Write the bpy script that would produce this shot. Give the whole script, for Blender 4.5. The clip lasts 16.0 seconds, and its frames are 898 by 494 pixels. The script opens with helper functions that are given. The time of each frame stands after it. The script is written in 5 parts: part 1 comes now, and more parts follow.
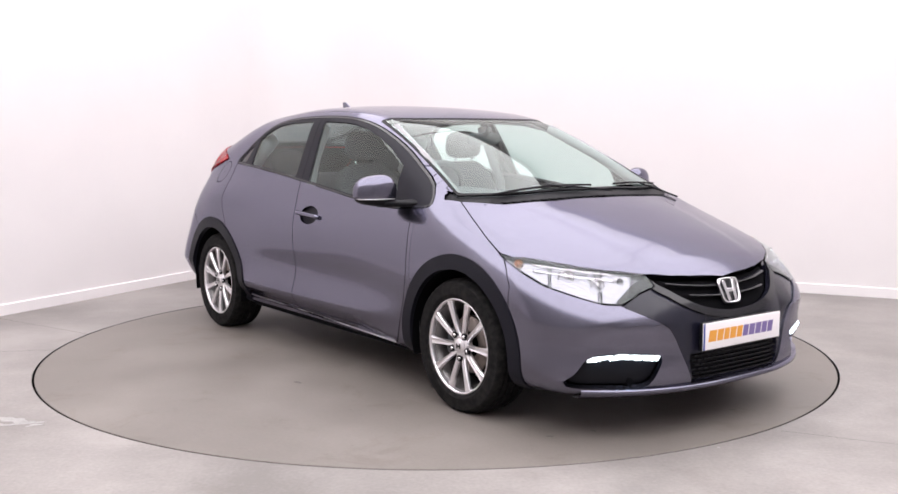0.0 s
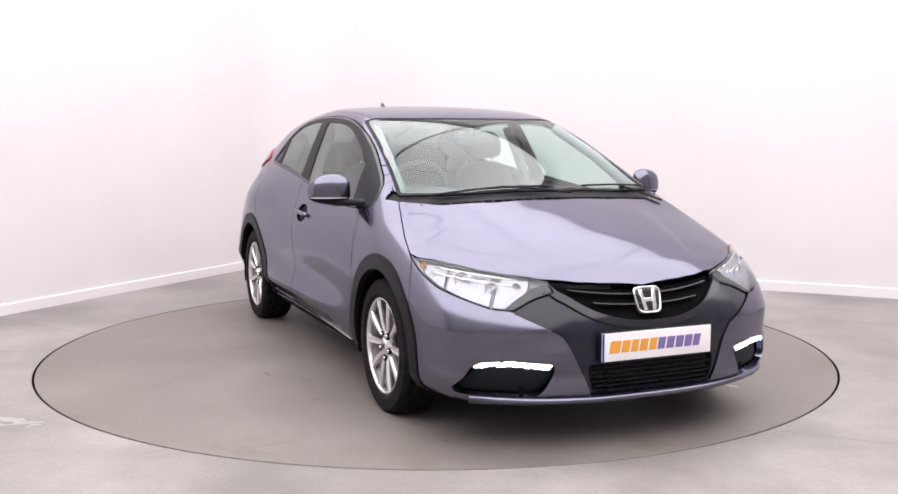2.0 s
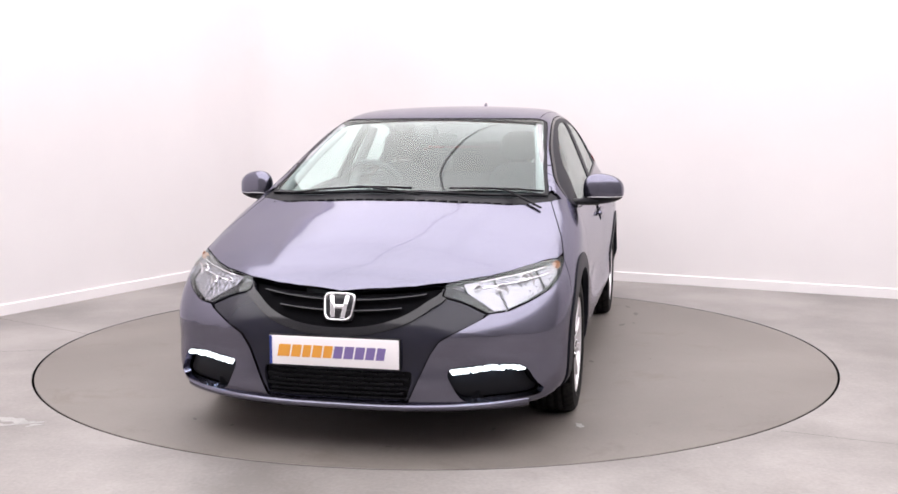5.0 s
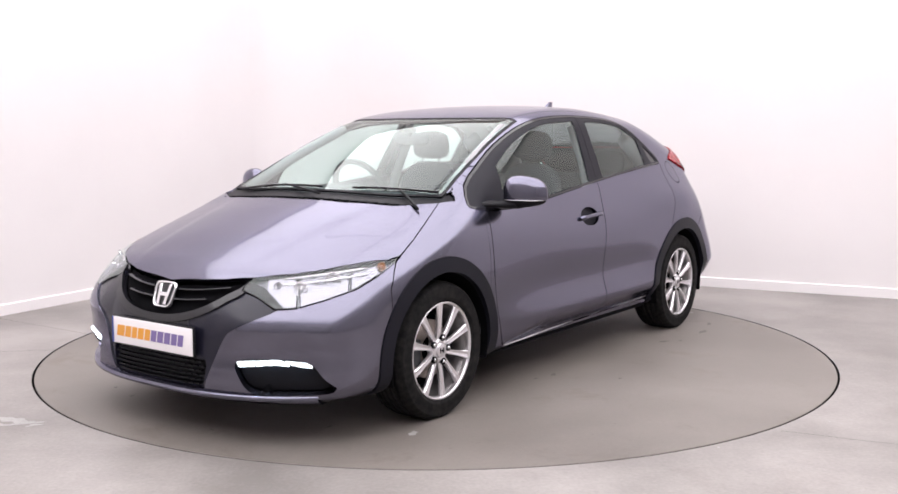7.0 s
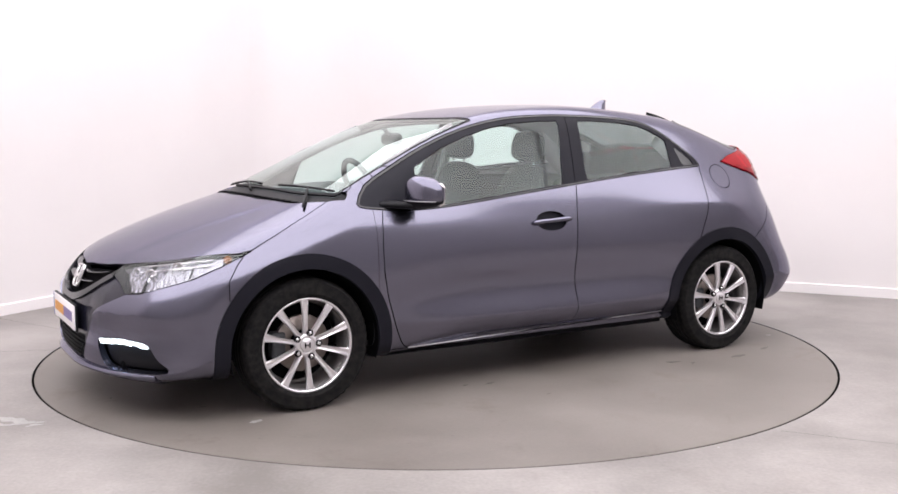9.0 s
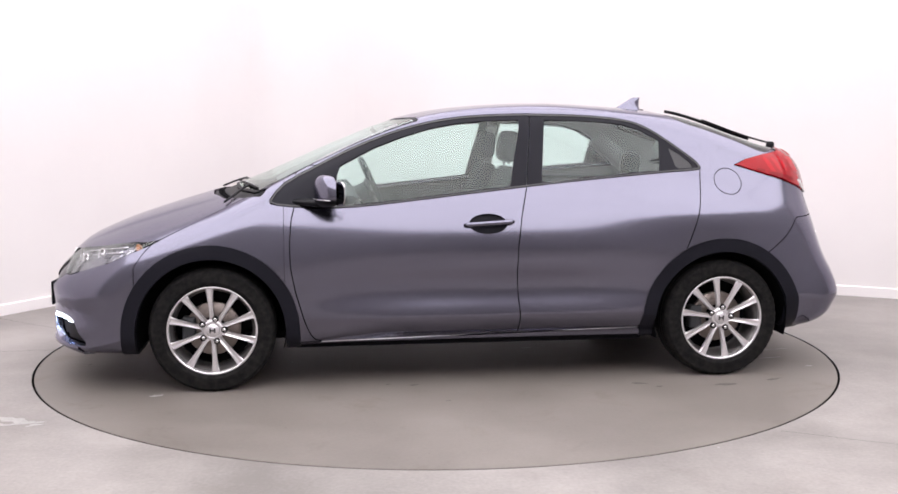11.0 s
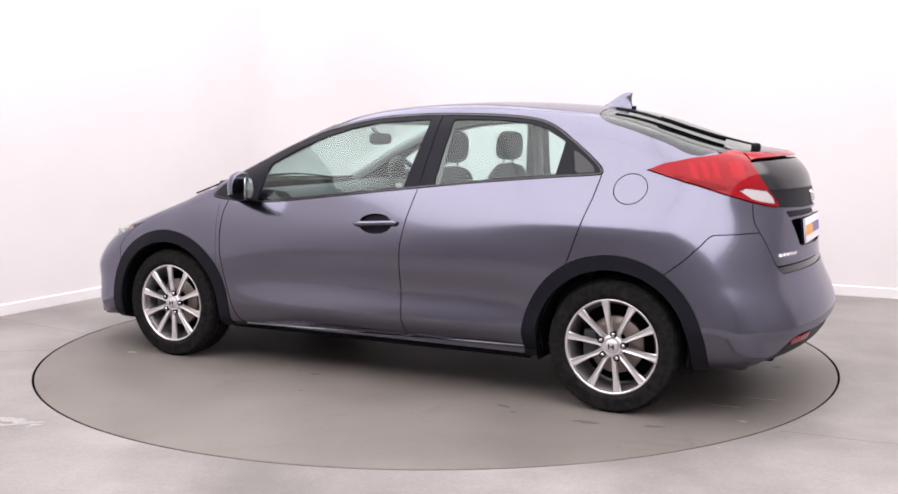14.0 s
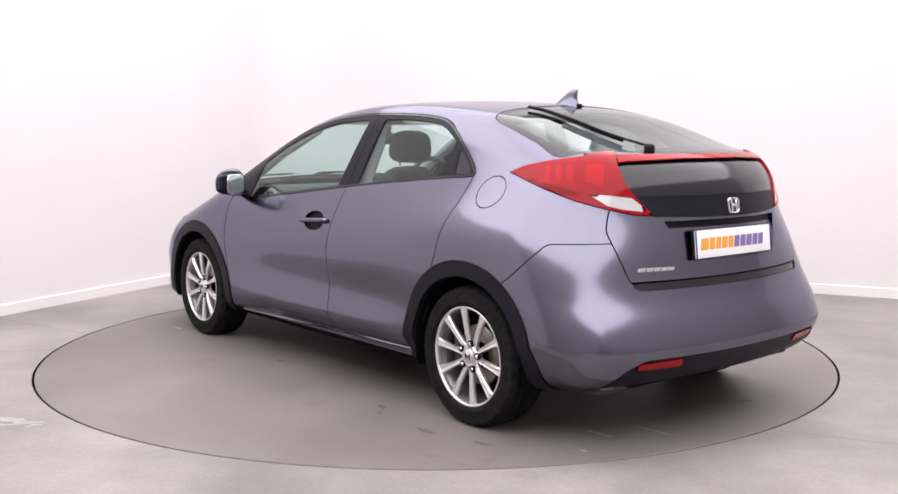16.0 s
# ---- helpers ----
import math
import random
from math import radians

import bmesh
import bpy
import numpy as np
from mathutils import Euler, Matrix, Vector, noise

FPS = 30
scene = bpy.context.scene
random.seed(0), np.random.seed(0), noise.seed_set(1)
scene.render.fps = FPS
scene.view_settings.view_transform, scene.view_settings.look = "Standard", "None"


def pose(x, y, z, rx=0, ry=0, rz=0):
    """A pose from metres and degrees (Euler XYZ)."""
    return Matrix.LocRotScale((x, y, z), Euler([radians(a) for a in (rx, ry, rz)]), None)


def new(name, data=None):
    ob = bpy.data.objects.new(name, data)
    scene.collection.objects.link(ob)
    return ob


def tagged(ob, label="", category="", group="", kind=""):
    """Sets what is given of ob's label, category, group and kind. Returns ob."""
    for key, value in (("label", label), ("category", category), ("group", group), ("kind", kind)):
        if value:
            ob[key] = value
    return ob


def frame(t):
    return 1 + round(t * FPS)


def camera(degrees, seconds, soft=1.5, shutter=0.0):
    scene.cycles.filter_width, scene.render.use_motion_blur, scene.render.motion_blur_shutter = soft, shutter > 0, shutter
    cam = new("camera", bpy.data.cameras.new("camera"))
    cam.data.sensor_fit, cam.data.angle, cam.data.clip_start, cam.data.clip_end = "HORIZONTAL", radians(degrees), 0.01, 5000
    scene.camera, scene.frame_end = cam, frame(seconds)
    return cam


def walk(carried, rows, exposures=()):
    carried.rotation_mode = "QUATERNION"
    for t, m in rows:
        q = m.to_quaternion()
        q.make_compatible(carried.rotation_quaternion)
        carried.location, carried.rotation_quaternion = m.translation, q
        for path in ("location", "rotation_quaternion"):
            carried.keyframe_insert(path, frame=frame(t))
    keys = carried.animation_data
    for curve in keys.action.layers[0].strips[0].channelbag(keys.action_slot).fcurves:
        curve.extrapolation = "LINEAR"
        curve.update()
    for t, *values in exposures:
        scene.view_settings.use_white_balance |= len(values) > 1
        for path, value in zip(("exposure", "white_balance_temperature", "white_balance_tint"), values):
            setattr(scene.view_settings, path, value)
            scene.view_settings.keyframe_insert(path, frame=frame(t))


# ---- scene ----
# ---- camera ----
cam = camera(48.35, 16.0, soft=1.6)
EYE = pose(0.0, -5.882, 1.251, 90 - 6.39, 0.01, -0.664)
walk(cam, [(0.0, EYE), (16.0, EYE)])

# ---- light ----
scene.view_settings.exposure = 0.1
world = bpy.data.worlds.new("studio_world")
scene.world = world
world.use_nodes = True
world.node_tree.nodes["Background"].inputs[0].default_value = (0.8, 0.85, 1.0, 1)
world.node_tree.nodes["Background"].inputs[1].default_value = 0.15


# ---- materials ----
def material(name, colour=(0.5, 0.5, 0.5), rough=0.5, metal=0.0, **extra):
    m = bpy.data.materials.new(name)
    m.use_nodes = True
    b = m.node_tree.nodes["Principled BSDF"]
    b.inputs["Base Color"].default_value = (*colour, 1)
    b.inputs["Roughness"].default_value = rough
    b.inputs["Metallic"].default_value = metal
    for key, value in extra.items():
        b.inputs[key.replace("_", " ")].default_value = value
    return m


def node(m, kind, **values):
    n = m.node_tree.nodes.new(kind)
    for key, value in values.items():
        n.inputs[key.replace("_", " ")].default_value = value
    return n


def join(m, a, out, b, inp):
    m.node_tree.links.new(a.outputs[out], b.inputs[inp])


def ramp(m, stops):
    n = m.node_tree.nodes.new("ShaderNodeValToRGB")
    e = n.color_ramp.elements
    while len(e) < len(stops):
        e.new(0.5)
    for el, (at, c) in zip(e, stops):
        el.position, el.color = at, (*c, 1)
    return n


def bsdf(m):
    return m.node_tree.nodes["Principled BSDF"]


def bump(m, source, out, strength=0.2, distance=0.002):
    n = node(m, "ShaderNodeBump", Strength=strength, Distance=distance)
    join(m, source, out, n, "Height")
    join(m, n, "Normal", bsdf(m), "Normal")


def car_paint():
    m = material("grey_metallic_paint", (0.19, 0.19, 0.24), 0.21, 1.0, Coat_Weight=0.5, Coat_Roughness=0.04, Specular_Tint=(0.6, 0.59, 0.68, 1))
    co = node(m, "ShaderNodeTexCoord")
    flake = node(m, "ShaderNodeTexVoronoi", Scale=900.0)
    join(m, co, "Object", flake, "Vector")
    r = ramp(m, [(0.0, (0.124, 0.122, 0.164)), (1.0, (0.197, 0.194, 0.250))])
    join(m, flake, "Color", r, "Fac")
    join(m, r, "Color", bsdf(m), "Base Color")
    return m


def rubber():
    m = material("tyre_rubber", (0.012, 0.012, 0.013), 0.7, Specular_IOR_Level=0.08)
    co = node(m, "ShaderNodeTexCoord")
    n = node(m, "ShaderNodeTexNoise", Scale=40.0, Detail=6.0)
    join(m, co, "Object", n, "Vector")
    r = ramp(m, [(0.35, (0.007, 0.007, 0.008)), (0.7, (0.02, 0.019, 0.018))])
    join(m, n, "Fac", r, "Fac")
    join(m, r, "Color", bsdf(m), "Base Color")
    bump(m, n, "Fac", 0.3, 0.001)
    return m


def glass(name, tint, rough=0.0):
    m = bpy.data.materials.new(name)
    m.use_nodes = True
    t = m.node_tree
    t.nodes.clear()
    out = t.nodes.new("ShaderNodeOutputMaterial")
    mix = t.nodes.new("ShaderNodeMixShader")
    tr = t.nodes.new("ShaderNodeBsdfTransparent")
    tr.inputs["Color"].default_value = (*tint, 1)
    gl = t.nodes.new("ShaderNodeBsdfGlossy")
    gl.inputs["Roughness"].default_value = rough
    gl.inputs["Color"].default_value = (0.93, 1.0, 0.96, 1)
    fr = t.nodes.new("ShaderNodeLayerWeight")
    fr.inputs["Blend"].default_value = 0.5
    power = t.nodes.new("ShaderNodeMath")
    power.operation = "POWER"
    power.inputs[1].default_value = 4.6
    t.links.new(fr.outputs["Facing"], power.inputs[0])
    gloss = t.nodes.new("ShaderNodeMath")
    gloss.operation = "MULTIPLY_ADD"
    gloss.inputs[1].default_value, gloss.inputs[2].default_value = 0.85, 0.055
    t.links.new(power.outputs[0], gloss.inputs[0])
    t.links.new(gloss.outputs[0], mix.inputs[0])
    t.links.new(tr.outputs[0], mix.inputs[1])
    t.links.new(gl.outputs[0], mix.inputs[2])
    t.links.new(mix.outputs[0], out.inputs[0])
    return m


def glowing(name, colour, strength):
    return material(name, (0.8, 0.8, 0.8), 0.5, Emission_Color=(*colour, 1), Emission_Strength=strength)


def concrete(name, low, high, stain=0.25):
    m = material(name, high, 0.55)
    co = node(m, "ShaderNodeTexCoord")
    big = node(m, "ShaderNodeTexNoise", Scale=0.9, Detail=8.0, Roughness=0.65)
    small = node(m, "ShaderNodeTexNoise", Scale=60.0, Detail=4.0)
    for n in (big, small):
        join(m, co, "Object", n, "Vector")
    mix = m.node_tree.nodes.new("ShaderNodeMath")
    mix.operation = "MULTIPLY_ADD"
    mix.inputs[1].default_value = 0.25
    join(m, small, "Fac", mix, 0)
    join(m, big, "Fac", mix, 2)
    r = ramp(m, [(0.46, low), (0.76, high)])
    join(m, mix, 0, r, "Fac")
    # brown drips and tyre dirt, and fine dark specks
    blots = node(m, "ShaderNodeTexNoise", Scale=2.6, Detail=9.0, Roughness=0.72, Distortion=0.6)
    specks = node(m, "ShaderNodeTexNoise", Scale=24.0, Detail=3.0)
    colour = r
    for n, lo_, hi_, tint, amount in ((blots, 0.56, 0.74, (0.55, 0.47, 0.41), stain), (specks, 0.70, 0.78, (0.45, 0.42, 0.40), stain * 0.8)):
        join(m, co, "Object", n, "Vector")
        fac = ramp(m, [(lo_, (0, 0, 0)), (hi_, (amount,) * 3)])
        join(m, n, "Fac", fac, "Fac")
        over = m.node_tree.nodes.new("ShaderNodeMixRGB")
        over.blend_type = "MULTIPLY"
        over.inputs["Color2"].default_value = (*tint, 1)
        join(m, fac, "Color", over, "Fac")
        join(m, colour, "Color", over, "Color1")
        colour = over
    join(m, colour, "Color", bsdf(m), "Base Color")
    rr = ramp(m, [(0.4, (0.42,) * 3), (0.85, (0.62,) * 3)])
    join(m, mix, 0, rr, "Fac")
    join(m, rr, "Color", bsdf(m), "Roughness")
    bump(m, small, "Fac", 0.08, 0.002)
    return m


def plaster(name, colour):
    m = material(name, colour, 0.7)
    co = node(m, "ShaderNodeTexCoord")
    n = node(m, "ShaderNodeTexNoise", Scale=1.3, Detail=6.0)
    join(m, co, "Object", n, "Vector")
    r = ramp(m, [(0.3, tuple(c * 0.96 for c in colour)), (0.7, colour)])
    join(m, n, "Fac", r, "Fac")
    join(m, r, "Color", bsdf(m), "Base Color")
    fine = node(m, "ShaderNodeTexNoise", Scale=180.0)
    join(m, co, "Object", fine, "Vector")
    bump(m, fine, "Fac", 0.05, 0.001)
    return m


PAINT = car_paint()
RUBBER = rubber()
BLACK = material("black_plastic", (0.007, 0.007, 0.009), 0.5, Specular_IOR_Level=0.15)
SATIN = material("dark_grey_plastic", (0.010, 0.010, 0.015), 0.45, Specular_IOR_Level=0.13)
MASK_PAINT = material("blue_black_satin", (0.012, 0.012, 0.022), 0.22, Specular_IOR_Level=0.42)
GLOSS = material("gloss_black", (0.012, 0.012, 0.015), 0.15, Specular_IOR_Level=0.5)
DARK = material("dark_inner_shell", (0.005, 0.005, 0.006), 0.9, Specular_IOR_Level=0.05)
ALLOY = material("silver_alloy", (0.80, 0.78, 0.80), 0.28, 0.8)
CHROME = material("chrome", (0.86, 0.86, 0.87), 0.08, 1.0)
GLASS = glass("tinted_glass", (0.77, 0.9, 0.865))
REAR_TINT = glass("dark_rear_glass", (0.22, 0.24, 0.25))
CLEAR = glass("clear_lens", (0.95, 0.95, 0.97))
FABRIC = material("dark_seat_fabric", (0.020, 0.022, 0.028), 0.9)
TRIM = material("grey_cabin_trim", (0.055, 0.058, 0.063), 0.7)
FLOOR = concrete("painted_concrete", (0.165, 0.151, 0.141), (0.315, 0.293, 0.279))
DISC = concrete("turntable_concrete", (0.138, 0.121, 0.108), (0.213, 0.191, 0.174), 0.5)
WALL = plaster("white_wall_paint", (0.755, 0.722, 0.722))
# grey only for the unseen walls, set to darken the car's reflections
GREY_WALL = plaster("unseen_wall_grey", (0.36, 0.35, 0.355))
SKIRT = material("white_skirting_paint", (0.8, 0.77, 0.77), 0.45)
# near-black colour stands for shade in the gap around the disc
PIT = material("dark_pit", (0.01, 0.01, 0.01), 0.9, Specular_IOR_Level=0.05)
CEIL = plaster("white_ceiling_paint", (0.72, 0.70, 0.71))
PANEL = glowing("light_panel", (0.985, 0.942, 0.98), 2.9)


# ---- mesh helpers ----
def put(name, bm, mat, parent=None, label="", smooth=True):
    me = bpy.data.meshes.new(name)
    bm.normal_update()
    bm.to_mesh(me)
    bm.free()
    for f in me.polygons:
        f.use_smooth = smooth
    me.materials.append(mat)
    ob = new(name, me)
    ob.parent = parent
    if label:
        ob["label"] = label
    return ob


def part(name, bm, mat, parent, label="", smooth=True):
    return put(name, bm, mat, parent, label, smooth)


def box(bm, lo, hi, m=None, bevel=0.0, segments=2):
    b = bmesh.new()
    bmesh.ops.create_cube(b, size=1.0)
    for v in b.verts:
        v.co = Vector([(l + h) / 2 + c * (h - l) for c, l, h in zip(v.co, lo, hi)])
    if bevel:
        bmesh.ops.bevel(b, geom=b.edges[:], offset=bevel, segments=segments, profile=0.6, affect="EDGES", clamp_overlap=True)
    merge(bm, b, m)
    return bm


def merge(bm, b, m=None):
    if m is not None:
        b.transform(m)
    me = bpy.data.meshes.new("tmp")
    b.to_mesh(me)
    b.free()
    bm.from_mesh(me)
    bpy.data.meshes.remove(me)


def lathe(bm, profile, steps=64, m=None):
    """Profile of (radius, axial) turned about y; y is the axis, outward positive."""
    b = bmesh.new()
    rings = []
    for i in range(steps):
        a = 2 * math.pi * i / steps
        rings.append([b.verts.new((r * math.cos(a), h, r * math.sin(a))) for r, h in profile])
    for i in range(steps):
        p, q = rings[i], rings[(i + 1) % steps]
        for j in range(len(profile) - 1):
            b.faces.new((p[j], q[j], q[j + 1], p[j + 1]))
    merge(bm, b, m)
    return bm


def tube(bm, points, radius, sides=8):
    pts = [Vector(p) for p in points]
    b = bmesh.new()
    rings = []
    for i, p in enumerate(pts):
        d = (pts[min(i + 1, len(pts) - 1)] - pts[max(i - 1, 0)]).normalized()
        side = d.cross(Vector((0.3, 0.2, 1))).normalized()
        up = side.cross(d)
        r = float(radius[i] if isinstance(radius, (list, tuple)) else radius)
        rings.append([b.verts.new(p + r * (math.cos(2 * math.pi * k / sides) * side + math.sin(2 * math.pi * k / sides) * up)) for k in range(sides)])
    for p, q in zip(rings, rings[1:]):
        for k in range(sides):
            b.faces.new((p[k], p[(k + 1) % sides], q[(k + 1) % sides], q[k]))
    b.faces.new(rings[0][::-1])
    b.faces.new(rings[-1])
    merge(bm, b)
    return bm


def slab(bm, outline, thick, m=None, bevel=0.0):
    """A flat outline of (x, y) made thick along z."""
    b = bmesh.new()
    lo = [b.verts.new((x, y, 0)) for x, y in outline]
    f = b.faces.new(lo)
    r = bmesh.ops.extrude_face_region(b, geom=[f])
    bmesh.ops.translate(b, verts=[v for v in r["geom"] if isinstance(v, bmesh.types.BMVert)], vec=(0, 0, thick))
    bmesh.ops.recalc_face_normals(b, faces=b.faces[:])
    if bevel:
        top = [e for e in b.edges if all(v.co.z > thick * 0.5 for v in e.verts)]
        bmesh.ops.bevel(b, geom=top, offset=bevel, segments=2, affect="EDGES", clamp_overlap=True)
    merge(bm, b, m)
    return bm


# ---- room ----
R_DISC = 2.237
CORNER = Vector((-1.42, 4.17, 0))
DIR_L = Vector((-0.457, -0.889, 0)).normalized()
DIR_R = Vector((0.892, -0.451, 0)).normalized()
HEIGHT = 3.9


def room():
    n = 160
    gap = R_DISC + 0.0075
    bm = bmesh.new()
    inner = [bm.verts.new((math.cos(2 * math.pi * i / n) * gap, math.sin(2 * math.pi * i / n) * gap, 0)) for i in range(n)]
    outer = [bm.verts.new((math.cos(2 * math.pi * i / n) * 16, math.sin(2 * math.pi * i / n) * 16, 0)) for i in range(n)]
    for i in range(n):
        j = (i + 1) % n
        bm.faces.new((inner[i], outer[i], outer[j], inner[j]))
    tagged(put("floor", bm, FLOOR, smooth=False), "grey painted concrete floor with scuffs and faint joints", "floor", kind="structure")
    bm = bmesh.new()
    top = [bm.verts.new((math.cos(2 * math.pi * i / n) * gap, math.sin(2 * math.pi * i / n) * gap, -0.002)) for i in range(n)]
    low = [bm.verts.new((v.co.x, v.co.y, -0.08)) for v in top]
    for i in range(n):
        j = (i + 1) % n
        bm.faces.new((low[i], top[i], top[j], low[j]))
    bm.faces.new(low)
    tagged(put("turntable_pit", bm, PIT, smooth=False), "dark pit under the round turntable", "pit", kind="structure")

    def wall(name, a, b, thick=0.15, mat=WALL, h=HEIGHT):
        d = (b - a).normalized()
        out = Vector((-d.y, d.x, 0)) * thick
        bm = bmesh.new()
        lo = [bm.verts.new(p) for p in (a, b, b + out, a + out)]
        hi = [bm.verts.new(v.co + Vector((0, 0, h))) for v in lo]
        bm.faces.new(lo[::-1])
        bm.faces.new(hi)
        for i in range(4):
            bm.faces.new((lo[i], lo[(i + 1) % 4], hi[(i + 1) % 4], hi[i]))
        bmesh.ops.recalc_face_normals(bm, faces=bm.faces[:])
        return tagged(put(name, bm, mat, smooth=False), "plain white painted studio wall" if mat is WALL else "unseen grey wall added behind the camera to darken reflections", "wall", kind="structure")

    end_l = CORNER + DIR_L * 9.6
    end_r = CORNER + DIR_R * 9.4
    far = end_l + DIR_R * 9.4
    turn_r = 0.7
    start_l, start_r = CORNER + DIR_L * turn_r, CORNER + DIR_R * turn_r
    mid = CORNER + (DIR_L + DIR_R) * turn_r
    arc = [mid - DIR_R * turn_r * math.cos(a) - DIR_L * turn_r * math.sin(a) for a in np.linspace(0, math.pi / 2, 17)]
    wall("wall_left", end_l, start_l)
    wall("wall_right", start_r, end_r)
    # two added walls out of view; their grey tones down the body's reflections
    wall("wall_back", far, end_l, mat=GREY_WALL)
    wall("wall_side", end_r, far, mat=GREY_WALL)
    bm = bmesh.new()
    lo = [bm.verts.new(p) for p in arc]
    hi = [bm.verts.new(p + Vector((0, 0, HEIGHT))) for p in arc]
    for i in range(16):
        bm.faces.new((lo[i], lo[i + 1], hi[i + 1], hi[i]))
    tagged(put("wall_corner", bm, WALL), "rounded white painted wall corner", "wall", kind="structure")
    bm = bmesh.new()
    rows = []
    for p in arc:
        d = (mid - p).normalized()
        rows.append([bm.verts.new(q) for q in (p + d * 0.018, p + d * 0.018 + Vector((0, 0, 0.074)), p + d * 0.001 + Vector((0, 0, 0.08)))])
    for p, q in zip(rows, rows[1:]):
        for j in range(2):
            bm.faces.new((p[j], q[j], q[j + 1], p[j + 1]))
    bmesh.ops.recalc_face_normals(bm, faces=bm.faces[:])
    tagged(put("skirting_corner", bm, SKIRT), "low white curved skirting board", "skirting", kind="structure")
    for nm, a, b in (("skirting_left", end_l, start_l), ("skirting_right", start_r, end_r)):
        d = (b - a).normalized()
        inn = Vector((d.y, -d.x, 0)) * 0.018
        bm = bmesh.new()
        lo = [bm.verts.new(p + Vector((0, 0, 0.001))) for p in (a + inn * 0.05, b + inn * 0.05, b + inn, a + inn)]
        hi = [bm.verts.new(v.co + Vector((0, 0, 0.08 if k < 2 else 0.074))) for k, v in enumerate(lo)]
        bm.faces.new(hi)
        for i in range(4):
            bm.faces.new((lo[i], lo[(i + 1) % 4], hi[(i + 1) % 4], hi[i]))
        bmesh.ops.recalc_face_normals(bm, faces=bm.faces[:])
        tagged(put(nm, bm, SKIRT, smooth=False), "low white painted skirting board along the wall", "skirting", kind="structure")
    bm = bmesh.new()
    box(bm, (-16, -16, HEIGHT + 0.002), (16, 16, HEIGHT + 0.2))
    tagged(put("ceiling", bm, CEIL, smooth=False), "plain white studio ceiling", "ceiling", kind="structure")


room()
TURN = tagged(new("turntable"), "round flush grey concrete car turntable with a dark edge gap", "turntable")


def turntable():
    bm = bmesh.new()
    n = 160
    prof = [(R_DISC - 0.0045, -0.045), (R_DISC - 0.0045, -0.003), (R_DISC - 0.0065, 0.0)]
    rings = [[bm.verts.new((r * math.cos(2 * math.pi * i / n), r * math.sin(2 * math.pi * i / n), z)) for i in range(n)] for r, z in prof]
    p, q = rings[1:]
    for i in range(n):
        bm.faces.new((p[i], p[(i + 1) % n], q[(i + 1) % n], q[i]))
    bm.faces.new(rings[-1])
    part("disc", bm, DISC, TURN, smooth=False)
    # added black sleeve on the rim, so the gap looks shaded all round
    bm = bmesh.new()
    prof = [(R_DISC - 0.012, -0.05), (R_DISC - 0.0035, -0.05), (R_DISC - 0.0035, -0.0045), (R_DISC - 0.0048, -0.0035)]
    rings = [[bm.verts.new((r * math.cos(2 * math.pi * i / n), r * math.sin(2 * math.pi * i / n), z)) for i in range(n)] for r, z in prof]
    for p, q in zip(rings, rings[1:]):
        for i in range(n):
            bm.faces.new((p[i], p[(i + 1) % n], q[(i + 1) % n], q[i]))
    part("gap_shade_band", bm, PIT, TURN, "black band added to darken the edge gap", smooth=False)


turntable()


def ceiling_light(x, y, sx, sy, turn, glow):
    top = tagged(new("ceiling_light"), "wide flat bright white ceiling light panel", "ceiling light", "studio ceiling lights")
    top.matrix_basis = pose(x, y, HEIGHT - 0.06, 0, 0, turn)
    bm = bmesh.new()
    box(bm, (-sx / 2 - 0.015, -sy / 2 - 0.015, 0.012), (sx / 2 + 0.015, sy / 2 + 0.015, 0.06), bevel=0.004)
    part("housing", bm, SKIRT, top, smooth=False)
    bm = bmesh.new()
    box(bm, (-sx / 2, -sy / 2, 0.0), (sx / 2, sy / 2, 0.011))
    part("diffuser", bm, glow, top, smooth=False)


MIDDLE = CORNER + DIR_L * 4.8 + DIR_R * 4.7
for row in range(4):
    for col in range(4):
        at = MIDDLE + DIR_R * 2.3 * (col - 1.5) - DIR_L * 2.3 * (row - 1.5)
        ceiling_light(at.x, at.y, 2.26, 2.26, -27, PANEL)


# ---- floor marks ----
PALE = concrete("pale_scuff", (0.25, 0.24, 0.235), (0.45, 0.44, 0.43))
SMUDGE = concrete("dark_smudge", (0.065, 0.058, 0.052), (0.13, 0.118, 0.11))
JOINT = material("joint_filler", (0.13, 0.125, 0.12), 0.8)


